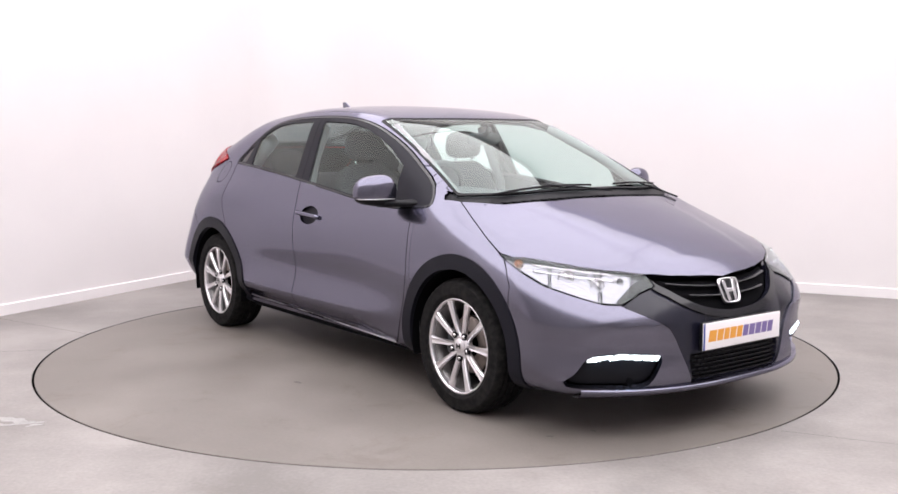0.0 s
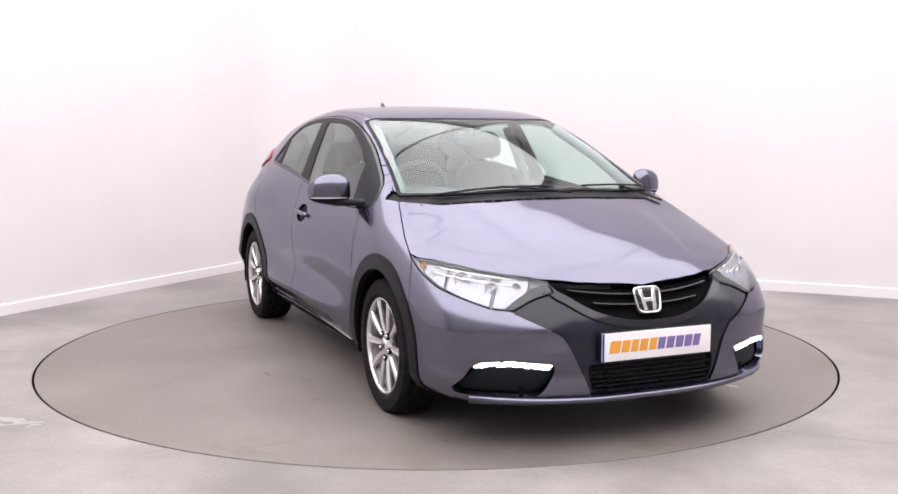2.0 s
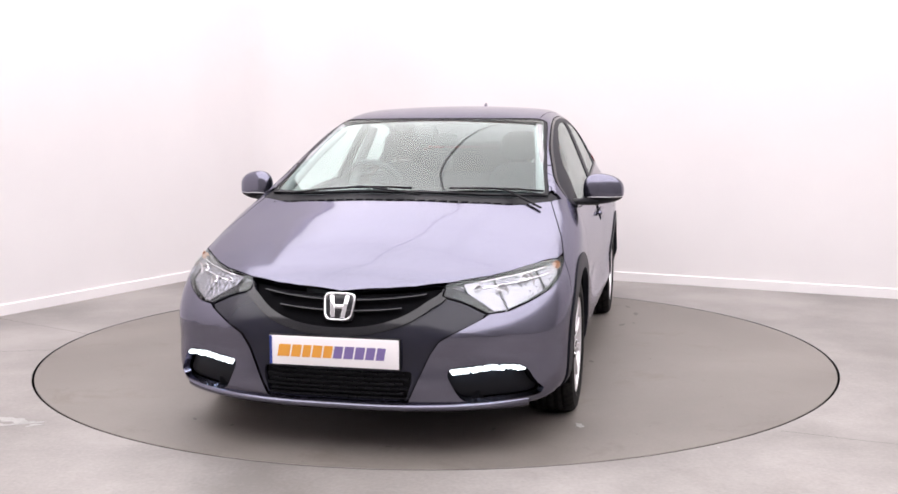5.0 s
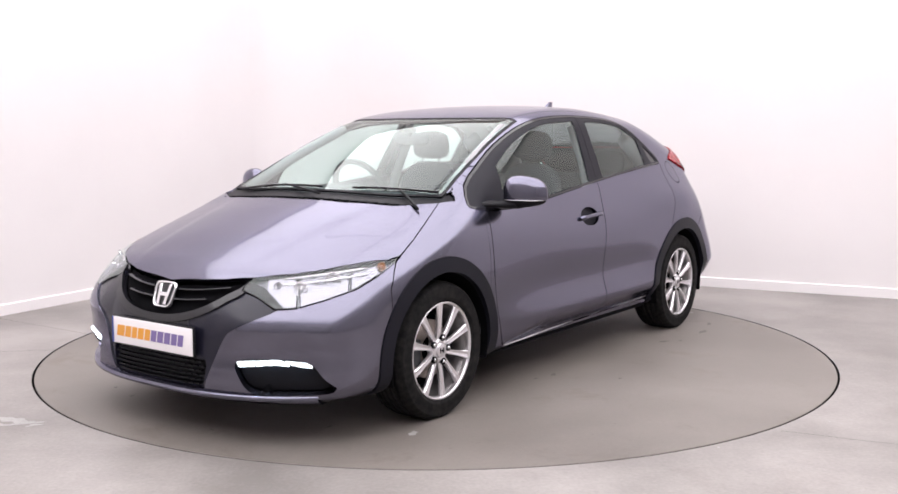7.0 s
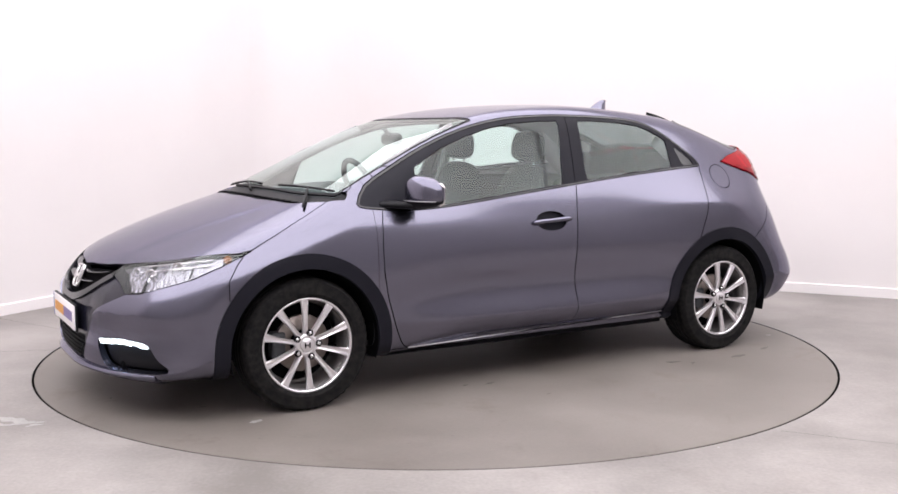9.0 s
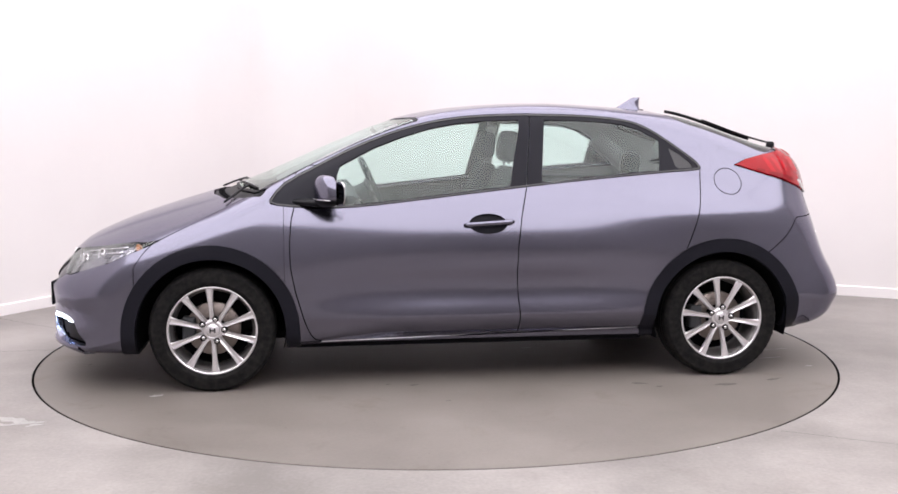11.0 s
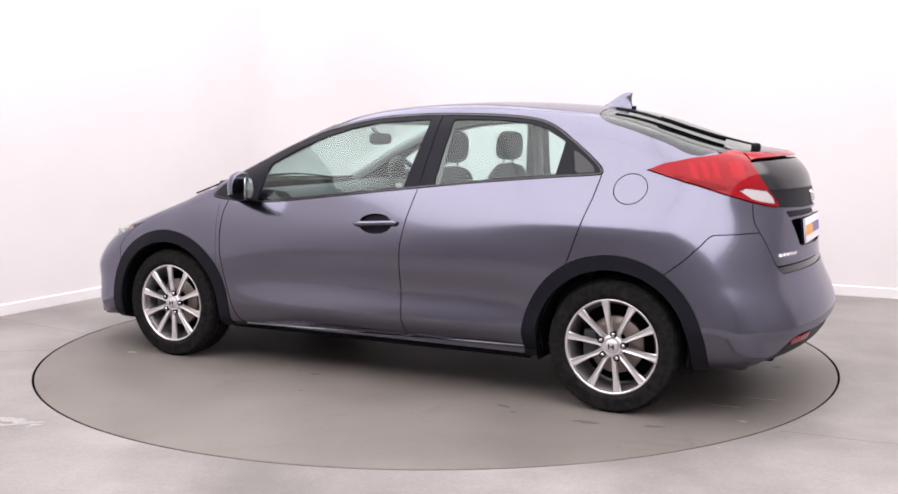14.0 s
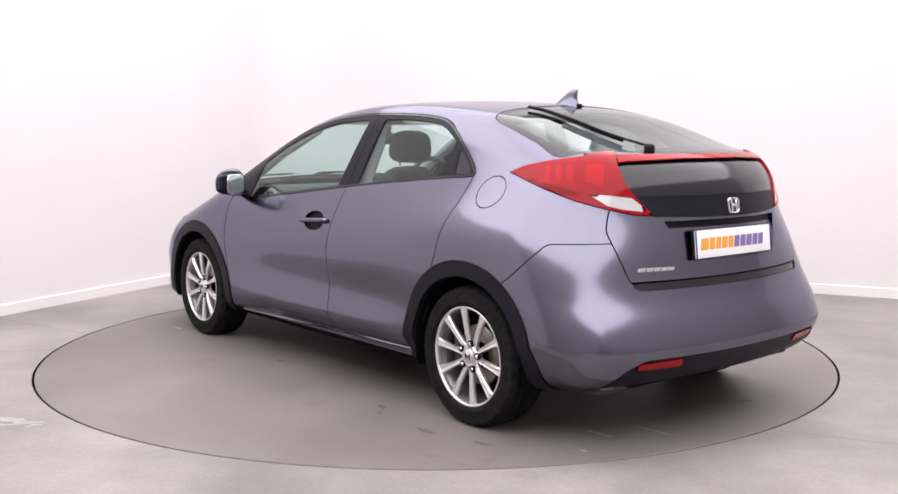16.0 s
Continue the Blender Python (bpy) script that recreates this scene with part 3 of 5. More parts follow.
BONNET = [(2.083, -0.3), (2.083, 0.0), (2.062, 0.19), (2.04, 0.29), (1.986, 0.425), (1.90, 0.56), (1.83, 0.635), (1.718, 0.725), (1.607, 0.80), (1.54, 0.817), (1.42, 0.795), (1.30, 0.762), (1.135, 0.715), (1.0, 0.7), (1.0, -0.3)]
HEADLAMP = [(0.50, 0.745), (0.643, 0.737), (0.895, 0.706), (1.06, 0.683), (1.125, 0.668), (1.165, 0.625), (1.10, 0.603), (1.03, 0.560), (0.95, 0.566), (0.83, 0.597), (0.706, 0.633), (0.602, 0.684)]
MASK = [(-0.3, 0.95), (0.45, 0.95), (0.45, 0.62), (0.585, 0.558), (0.46, 0.495), (0.405, 0.463), (0.37, 0.41), (0.285, 0.222), (-0.3, 0.222)]
GRILLE = soften([(0.0, 0.509), (0.13, 0.519), (0.25, 0.552), (0.345, 0.608), (0.405, 0.672), (0.40, 0.9), (0.0, 0.9), (-0.40, 0.9), (-0.405, 0.672), (-0.345, 0.608), (-0.25, 0.552), (-0.13, 0.519)])
LOWER_GRILLE = [(-0.4, 0.228), (0.278, 0.228), (0.30, 0.30), (0.302, 0.345), (-0.4, 0.345)]
POCKET = soften([(0.445, 0.352), (0.60, 0.366), (0.708, 0.354), (0.752, 0.29), (0.782, 0.232), (0.65, 0.222), (0.51, 0.220), (0.458, 0.285)], 3)
DRL_STRIP = [(0.443, 0.352), (0.60, 0.366), (0.715, 0.354), (0.722, 0.334), (0.60, 0.344), (0.448, 0.329)]
GLAZING = soften([(1.016, 0.930), (0.943, 1.015), (0.799, 1.093), (0.654, 1.166), (0.508, 1.229), (0.36, 1.281), (0.212, 1.319), (0.064, 1.343), (-0.084, 1.355), (-0.261, 1.361), (-0.378, 1.360), (-0.525, 1.357), (-0.67, 1.350), (-0.816, 1.334),
                  (-0.902, 1.311), (-0.985, 1.267), (-1.096, 1.189), (-1.178, 1.124), (-1.206, 1.090), (-1.195, 1.070), (-1.033, 1.059), (-0.807, 1.041), (-0.524, 1.016), (-0.239, 0.986), (0.047, 0.955), (0.334, 0.923), (0.594, 0.897), (0.77, 0.893), (0.917, 0.902), (0.995, 0.912)], 2)
FRONT_PANE = [(0.672, 1.098), (0.499, 1.188), (0.354, 1.243), (0.208, 1.287), (0.061, 1.313), (-0.086, 1.325), (-0.265, 1.331), (-0.222, 1.151), (-0.188, 0.995), (0.047, 0.969), (0.334, 0.937), (0.595, 0.910), (0.712, 0.902)]
REAR_PANE = [(-0.393, 1.33), (-0.524, 1.33), (-0.669, 1.324), (-0.814, 1.309), (-0.899, 1.281), (-1.003, 1.223), (-0.982, 1.069), (-0.808, 1.057), (-0.524, 1.029), (-0.353, 1.006), (-0.366, 1.123)]
QUARTER_PANE = [(-1.045, 1.19), (-1.095, 1.16), (-1.155, 1.112), (-1.175, 1.084), (-1.075, 1.077)]
FRONT_DOOR = [(0.886, 1.1), (0.886, 0.935), (0.91, 0.837), (0.919, 0.723), (0.916, 0.608), (0.895, 0.492), (0.854, 0.347), (0.825, 0.275), (0.80, 0.245), (0.765, 0.234), (0.19, 0.242), (-0.224, 0.25), (-0.225, 0.344), (-0.216, 0.446),
              (-0.21, 0.561), (-0.215, 0.703), (-0.236, 0.843), (-0.273, 0.996), (-0.29, 1.1)]
REAR_DOOR = [(-0.29, 1.1), (-0.273, 0.996), (-0.236, 0.843), (-0.215, 0.703), (-0.21, 0.561), (-0.216, 0.446), (-0.225, 0.344), (-0.224, 0.25), (-0.858, 0.264), (-0.95, 0.4), (-1.094, 0.684), (-1.12, 0.754), (-1.157, 0.864), (-1.182, 0.959),
             (-1.204, 1.075), (-1.2, 1.1)]
SILL = [(0.95, 0.1), (0.95, 0.231), (0.765, 0.232), (0.19, 0.240), (-0.224, 0.248), (-0.9, 0.263), (-0.9, 0.1)]
BUMPER = [(1.535, 0.765), (1.565, 0.737), (1.612, 0.69), (1.66, 0.62), (1.66, 0.1), (2.5, 0.1), (2.5, 0.765)]
REAR_GLASS = soften([(-1.078, -0.3), (-1.078, 0.0), (-1.080, 0.27), (-1.10, 0.45), (-1.15, 0.566), (-1.311, 0.594), (-1.465, 0.606), (-1.625, 0.616), (-1.745, 0.45), (-1.803, 0.3), (-1.832, 0.0), (-1.832, -0.3)], 3)
TAIL_LAMP = [(0.488, 1.096), (0.563, 1.124), (0.658, 1.144), (0.716, 1.152), (0.78, 1.16), (0.85, 1.175), (0.92, 1.19), (0.928, 1.128), (0.956, 1.058), (1.002, 1.0), (1.04, 0.962), (1.075, 0.926), (1.0, 0.931), (0.887, 0.954), (0.752, 0.99), (0.613, 1.041)]
WHITE_PART = [(0.80, 1.020), (0.90, 1.010), (0.988, 0.999), (1.05, 0.945), (1.035, 0.942), (0.945, 0.953), (0.885, 0.968)]
LOWER_PANE = [(-0.3, 1.142), (0.2, 1.142), (0.46, 1.133), (0.56, 1.124), (0.53, 1.07), (0.50, 1.005), (-0.3, 1.005)]
BLACK_PANEL = [(-0.3, 1.002), (0.50, 1.002), (0.455, 0.96), (0.428, 0.925), (0.2, 0.917), (-0.3, 0.915)]
LIGHT_BAR = [(-0.3, 1.3), (0.56, 1.3), (0.56, 1.123), (0.515, 1.129), (0.46, 1.136), (0.2, 1.145), (-0.3, 1.145)]
TAILGATE = [(-0.3, 0.95), (0.58, 0.96), (0.597, 0.92), (0.616, 0.87), (0.61, 0.825), (0.595, 0.749), (0.577, 0.672), (-0.3, 0.672)]
GATE_STRIP = [(-0.3, 0.669), (0.576, 0.669), (0.55, 0.64), (-0.3, 0.636)]
PLATE_RECESS = [(-0.4, 0.905), (0.385, 0.905), (0.365, 0.88), (0.30, 0.742), (-0.4, 0.735)]
REAR_BUMPER = [(0.38, 0.55), (0.45, 0.635), (0.503, 0.685), (0.573, 0.754), (0.64, 0.812), (0.662, 0.821), (0.902, 0.824), (1.7, 0.824), (1.7, 0.1), (0.38, 0.1)]
VALANCE = [(-0.3, 0.378), (0.58, 0.378), (0.648, 0.343), (0.70, 0.28), (0.73, 0.1), (-0.3, 0.1)]
FUEL = [(-1.347 + 0.076 * math.cos(a * math.pi / 14), 1.011 + 0.067 * math.sin(a * math.pi / 14)) for a in range(28)]
REFLECTOR_BAR = [(0.40, 0.368), (0.60, 0.362), (0.628, 0.335), (0.39, 0.332)]


def ring_of(x, z, r, n=48):
    return [(x + r * math.cos(2 * math.pi * i / n), z + r * math.sin(2 * math.pi * i / n)) for i in range(n)]


def arch_of(x, z, r):
    pts = [(x + r * math.cos(a), z + r * math.sin(a)) for a in np.linspace(0, math.pi, 40)]
    return [(x + r, 0.0)] + pts + [(x - r, 0.0)]


ARCH_F, ARCH_R = (1.302, 0.295), (-1.294, 0.295)
OUT = (1, 1, 0.5)


def body():
    t = skin()
    t = clip(t, t[:, :, 2] - UNDER(t[:, :, 0]) - 0.006)
    # dark shell under the panels
    s = t
    for view, poly, lim in ((top_view, WINDSCREEN, (2, 1, 0.8)), (top_view, REAR_GLASS, (2, 1, 0.8)), (side_view, GLAZING, (1, 1, 0.4)), (nose_view, HEADLAMP, (0, 1, 1.3)),
                            (end_view, MASK, (0, 1, 1.6)), (end_view, POCKET, (0, 1, 1.6)), (tail_view, TAIL_LAMP, (0, -1, -1.2)), (side_view, arch_of(*ARCH_F, 0.358), OUT), (side_view, arch_of(*ARCH_R, 0.358), OUT)):
        _, s = split(s, view, poly, 0.0, lim)
    panel("inner_shell", s, DARK, CAR, -0.026, 0.0, close=True)
    roofing = clip(s, s[:, :, 2] - 1.0)
    panel("headlining", clip(roofing, 1.1 - np.abs(roofing[:, :, 0] + 0.4)), HEADLINING, CAR, -0.034, 0.0, "pale grey headlining", close=True)
    lo = clip(s, 0.99 - s[:, :, 2])
    lo = clip(lo, 1.05 - np.abs(lo[:, :, 0] + 0.1))
    panel("door_lining", clip(lo, lo[:, :, 1] - 0.5), TRIM, CAR, -0.05, 0.0, "grey plastic door lining")

    # wheel arches
    for (ax, az), nm in ((ARCH_F, "front"), (ARCH_R, "rear")):
        _, t = split(t, side_view, arch_of(ax, az, 0.360), 0.0, OUT)
        trim, t = split(t, side_view, arch_of(ax, az, 0.428), 0.0008, OUT)
        trim = clip(trim, trim[:, :, 1] - 0.5)
        panel("wheel_arch_trim", trim, SATIN, CAR, 0.006, 0.035, "dark grey plastic wheel arch trim")

    # glass ahead
    ws, t = split(t, top_view, WINDSCREEN, 0.0015, (2, 1, 0.8))
    g = inside(top_view(ws), WINDSCREEN)
    panel("windscreen_seal", clip(ws, 0.018 - g), BLACK, CAR, -0.002, 0.01, "black windscreen surround", close=True)
    for ob in panel("windscreen", clip(ws, g - 0.018), GLASS, CAR, -0.003, 0.0, "clear greenish windscreen", close=True):
        ob.visible_shadow = False
    cw, t = split(t, top_view, COWL, 0.002, (2, 1, 0.8))
    panel("cowl", cw, BLACK, CAR, -0.012, 0.01, "black plastic cowl below the windscreen", close=True)
    hood, t = split(t, top_view, BONNET, 0.0025, (2, 1, 0.5))
    panel("bonnet", hood, PAINT, CAR, 0.0, 0.02, close=True)

    # head lamps
    lens, t = split(t, nose_view, HEADLAMP, 0.002, (0, 1, 1.3))
    g = inside(nose_view(lens), HEADLAMP)
    lenses = panel("headlamp", lens, CLEAR, CAR, 0.002, 0.0, "clear headlamp with silver reflector")
    for ob in lenses:
        ob.visible_shadow = False
    bowls = clip(lens, g - 0.004)
    # the inner lower corner of the lamp is a dark wedge
    wedge, bowls = split(bowls, nose_view, [(0.93, 0.5), (1.03, 0.60), (1.075, 0.64), (1.14, 0.662), (1.25, 0.66), (1.25, 0.5)], 0.0)
    facets = []
    for lo_, hi_, deep in ((0.615, 0.735, 0.013), (0.745, 0.942, 0.017), (0.955, 1.075, 0.011)):
        bit, bowls = split(bowls, nose_view, [(lo_, 0.5), (lo_ - 0.012, 0.727 - (lo_ - 0.6) * 0.115), (hi_ - 0.012, 0.727 - (hi_ - 0.6) * 0.115), (hi_, 0.5)], 0.002)
        facets.append((clip(bit, inside(nose_view(bit), HEADLAMP) - 0.011), deep))
    for k, s_ in enumerate((1, -1)):
        panel("reflector", bowls, REFLECTOR, lenses[k], -0.022, 0.0, sides=(s_,))
        panel("bezel", wedge, SATIN, lenses[k], -0.004, 0.0, "dark lamp bezel", sides=(s_,))
        for bit, deep in facets:
            panel("lamp_facet", bit, FACET, lenses[k], -deep, 0.006, "bright faceted reflector", sides=(s_,))
        for u, zz, r, mt, nm in ((0.598, 0.712, 0.017, AMBER, "indicator"), (0.80, 0.668, 0.034, CHROME, "lamp_bowl"), (0.93, 0.636, 0.030, CHROME, "lamp_bowl"), (1.02, 0.645, 0.018, CHROME, "lamp_bowl")):
            bm = bmesh.new()
            at = skin_at_nose(u, zz)
            d = Vector((0.75, 0.6, 0.15)).normalized()
            c = Vector(at) - d * 0.024
            m = Matrix.Translation((c.x, c.y * s_, c.z)) @ Vector((d.x, d.y * s_, d.z)).to_track_quat("Y", "Z").to_matrix().to_4x4()
            lathe(bm, [(r, 0.016), (r * 0.96, 0.018), (r * 0.8, 0.004), (r * 0.45, -0.004), (r * 0.3, 0.004), (r * 0.2, 0.012), (0.0005, 0.014)], 24, m)
            part(nm, bm, mt, lenses[k])
        bm = bmesh.new()
        for zo in (0.03, 0.008):
            pts = []
            for u in np.linspace(0.66, 1.0, 14):
                a = Vector(skin_at_nose(u, 0.735 - (u - 0.6) * 0.12 - 0.03 + zo - 0.02))
                pts.append((a.x - 0.012, (a.y - 0.010) * s_, a.z))
            tube(bm, pts, 0.0035, 6)
        part("lamp_rib", bm, CHROME, lenses[k])

    # dark mask, grilles
    mask, t = split(t, end_view, MASK, 0.0022, (0, 1, 1.6))
    gr, mask = split(mask, end_view, GRILLE, 0.001, (0, 1, 1.9))
    low, mask = split(mask, end_view, LOWER_GRILLE, 0.001, (0, 1, 1.9))
    panel("front_mask", mask, MASK_PAINT, CAR, -0.008, 0.02, "dark grey satin front mask", close=True)
    grille = panel("grille", gr, DARK, CAR, -0.035, 0.0, "gloss black grille with bars", close=True)[0]
    lowg = panel("lower_grille", low, BLACK, CAR, -0.03, 0.0, "black mesh lower grille", close=True)[0]
    panel("grille_surround", clip(mask, 0.032 + inside(end_view(mask), GRILLE)), GLOSS, grille, 0.001, 0.03, "gloss black grille edge", close=True)
    for zz, half, mt in ((0.642, 0.40, GLOSS), (0.604, 0.335, GLOSS), (0.566, 0.25, GLOSS)):
        bm = bmesh.new()
        rows = []
        for y in np.linspace(-half, half, 41):
            z = zz + 0.10 * (y / 0.4) ** 2 * 0.35
            a = at_end(abs(y), z, 1)
            rows.append([bm.verts.new((a[0] + dx, y, z + dz)) for dx, dz in ((-0.034, 0.006), (-0.014, 0.005), (-0.010, 0.003), (-0.010, 0.0), (-0.014, -0.003), (-0.034, -0.004))])
        for p, q in zip(rows, rows[1:]):
            for k in range(5):
                bm.faces.new((p[k], q[k], q[k + 1], p[k + 1]))
        bmesh.ops.recalc_face_normals(bm, faces=bm.faces[:])
        part("grille_bar", bm, mt, grille)
    bm = bmesh.new()
    for r_ in range(6):
        z = 0.238 + r_ * 0.019
        for c in range(-8, 9):
            y = c * 0.034 + (0.017 if r_ % 2 else 0)
            if abs(y) > 0.275:
                continue
            a = at_end(abs(y), z, 1)
            box(bm, (a[0] - 0.026, y - 0.015, z - 0.0035), (a[0] - 0.012, y + 0.015, z + 0.0035))
    part("grille_mesh", bm, BLACK, lowg, smooth=False)

    # lamp pockets in the bumper
    pock, t = split(t, end_view, POCKET, 0.001, (0, 1, 1.6))
    pk = panel("lamp_pocket", pock, BLACK, CAR, -0.04, 0.0, "black bumper lamp pocket")
    strip, _ = split(pock, end_view, DRL_STRIP, 0.0)
    for k, s_ in enumerate((1, -1)):
        panel("daytime_light", strip, DRL, pk[k], -0.001, 0.003, "lit white daytime running light strip", sides=(s_,))

    for k, s_ in enumerate((1, -1)):
        for y, z in ((0.475, 0.340), (0.53, 0.346), (0.585, 0.350), (0.64, 0.348), (0.69, 0.342)):
            a = at_end(y, z, 1)
            bm = bmesh.new()
            bmesh.ops.create_uvsphere(bm, u_segments=12, v_segments=8, radius=0.0058)
            bm.transform(Matrix.Translation((a[0] - 0.002, y * s_, z)))
            part("led", bm, LED, pk[k], "bright white LED")

    # side glass
    dlo, t = split(t, side_view, GLAZING, 0.002, (1, 1, 0.4))
    for nm, poly in (("front_door_glass", FRONT_PANE), ("rear_door_glass", REAR_PANE), ("quarter_glass", QUARTER_PANE)):
        pane, dlo = split(dlo, side_view, poly, 0.0)
        for ob in panel(nm, pane, GLASS if nm != "quarter_glass" else GLOSS, CAR, -0.006, 0.0):
            ob.visible_shadow = False
    g = inside(side_view(dlo), GLAZING)
    rubber_line, dlo = clip(dlo, 0.010 - g), clip(dlo, g - 0.010)
    panel("window_seal", rubber_line, GLOSS, CAR, 0.001, 0.012, "gloss black window seal")
    bline = [(-0.321, 1.5), (-0.321, 1.357), (-0.297, 1.18), (-0.271, 0.996), (-0.26, 0.9), (-3, 0.9), (-3, 1.5)]
    rear, front = split(dlo, side_view, bline, 0.0022)
    panel("front_window_frame", front, SATIN, CAR, -0.002, 0.014, "dark grey window frame")
    panel("rear_window_frame", rear, SATIN, CAR, -0.002, 0.014, "dark grey window frame")

    # rear glass, lamps and gate
    rg, t = split(t, top_view, REAR_GLASS, 0.0015, (2, 1, 0.9))
    g = np.minimum(inside(top_view(rg), REAR_GLASS), rg[:, :, 0] + 1.79)
    panel("rear_screen_edge", clip(rg, 0.03 - g), GLOSS, CAR, -0.002, 0.01, "gloss black rear screen edge", close=True)
    for ob in panel("rear_screen", clip(rg, g - 0.03), REAR_TINT, CAR, -0.003, 0.0, close=True):
        ob.visible_shadow = False
    lamp, t = split(t, tail_view, TAIL_LAMP, 0.0015, (0, -1, -1.2))
    wh, lamp = split(lamp, tail_view, WHITE_PART, 0.001)
    lamps = panel("tail_lamp", lamp, RED, CAR, 0.008, 0.02, "red tail lamp with a clear lower section")
    for k, s_ in enumerate((1, -1)):
        panel("reversing_lens", wh, WHITE_LENS, lamps[k], 0.006, 0.02, "clear white lens", sides=(s_,))
        panel("lamp_backing", np.concatenate([lamp, wh]), DARK, lamps[k], -0.028, 0.0, sides=(s_,))
        for lo_, hi_ in ((0.640, 0.668), (0.683, 0.711), (0.726, 0.754), (0.80, 0.875)):
            cell, _ = split(lamp, tail_view, [(lo_, 1.06), (lo_ + 0.004, 1.128), (hi_, 1.132), (hi_ - 0.004, 1.045)], 0.0)
            panel("lamp_cell", cell, BRIGHT_RED, lamps[k], 0.0095, 0.0, "brighter red lamp cell", sides=(s_,))
        dark, _ = split(lamp, tail_view, [(0.55, 1.08), (0.70, 1.04), (0.80, 1.022), (0.79, 1.005), (0.70, 1.012), (0.6, 1.05)], 0.0)
        panel("lamp_inner", dark, DEEP_RED, lamps[k], 0.0105, 0.0, "dark red lamp band", sides=(s_,))
    bar, t = split(t, end_view, LIGHT_BAR, 0.001, (0, -1, -1.6))
    panel("bar_backing", bar, DARK, CAR, -0.022, 0.0, close=True)
    panel("bar_top", clip(bar, bar[:, :, 2] - 1.163), GLOSS, CAR, 0.004, 0.005, "gloss black strip above the light bar", close=True)
    bar = clip(bar, 1.163 - bar[:, :, 2])
    panel("light_bar", bar, RED, CAR, 0.012, 0.005, "red light bar across the tailgate", close=True)
    lp, t = split(t, end_view, LOWER_PANE, 0.001, (0, -1, -1.6))
    panel("lower_rear_pane", lp, GLOSS, CAR, -0.002, 0.012, "gloss black lower rear pane", close=True)
    bp, t = split(t, end_view, BLACK_PANEL, 0.001, (0, -1, -1.6))
    panel("tailgate_trim", bp, SATIN, CAR, 0.0, 0.012, "dark grey tailgate trim", close=True)
    gate, t = split(t, end_view, TAILGATE, 0.0025, (0, -1, -1.6))
    rec, gate = split(gate, end_view, PLATE_RECESS, 0.0)
    tg = panel("tailgate", gate, PAINT, CAR, 0.0, 0.03, close=True)[0]
    hnd = clip(rec, rec[:, :, 2] - 0.878)
    panel("plate_recess", clip(rec, 0.878 - rec[:, :, 2]), PAINT, tg, -0.015, 0.0, close=True)
    panel("gate_handle", hnd, BLACK, tg, -0.02, 0.0, "black tailgate handle strip", close=True)
    st, t = split(t, end_view, GATE_STRIP, 0.001, (0, -1, -1.6))
    panel("gate_strip", st, GLOSS, CAR, -0.006, 0.015, "gloss black strip below the tailgate", close=True)
    val, t = split(t, end_view, VALANCE, 0.0015, (0, -1, -1.9))
    rb, val = split(val, end_view, REFLECTOR_BAR, 0.0015)
    panel("rear_valance", val, SATIN, CAR, -0.008, 0.02, "dark grey rear valance", close=True)
    panel("rear_reflector", rb, RED, CAR, -0.002, 0.012, "red rear reflector")

    # outer panels
    bmp, t = split(t, side_view, BUMPER, 0.002, (0, 1, 1.2))
    panel("front_bumper", bmp, PAINT, CAR, 0.0, 0.03, close=True)
    rbm, t = split(t, tail_view, REAR_BUMPER, 0.002, (0, -1, -1.2))
    panel("rear_bumper", rbm, PAINT, CAR, 0.0, 0.014, close=True)
    sl, t = split(t, side_view, SILL, 0.002, (1, 1, 0.5))
    panel("sill", sl, PAINT, CAR, 0.0, 0.012)
    fd, t = split(t, side_view, FRONT_DOOR, 0.0026, (1, 1, 0.5))
    hand = [(-0.063 + 0.098 * math.cos(a * math.pi / 12), 0.810 + 0.05 * math.sin(a * math.pi / 12)) for a in range(24)]
    cup, fd = split(fd, side_view, hand, 0.0, (1, 1, 0.5))
    doors = panel("front_door", fd, PAINT, CAR, 0.0, 0.014)
    rd, t = split(t, side_view, REAR_DOOR, 0.0026, (1, 1, 0.5))
    panel("rear_door", rd, PAINT, CAR, 0.0, 0.014)
    for k, s_ in enumerate((1, -1)):
        panel("handle_cup", cup, SATIN, doors[k], -0.018, 0.0, sides=(s_,))
        bm = bmesh.new()
        pts, rad = [], []
        for x in np.linspace(0.058, -0.192, 15):
            z = 0.806 + (0.058 - x) * 0.055
            e = min(1.0, (0.062 - x) / 0.02, (x + 0.197) / 0.02)
            pts.append((x, (side_at(x, z) + 0.004 + 0.010 * max(0, e)) * s_, z))
            rad.append(0.006 + 0.007 * max(0, e))
        tube(bm, pts, rad, 10)
        part("door_handle", bm, PAINT, doors[k])
    fl, t = split(t, side_view, FUEL, 0.002, (1, 1, 0.5))
    panel("fuel_flap", fl, PAINT, CAR, 0.0, 0.012, sides=(1,))
    panel("quarter_patch", fl, PAINT, CAR, 0.0, 0.012, sides=(-1,))
    fen = clip(t, t[:, :, 0] - 0.947)
    fen = clip(fen, fen[:, :, 1] - 0.5)
    panel("front_wing", fen, PAINT, CAR, 0.0, 0.014)
    t = clip(t, 0.945 - t[:, :, 0])
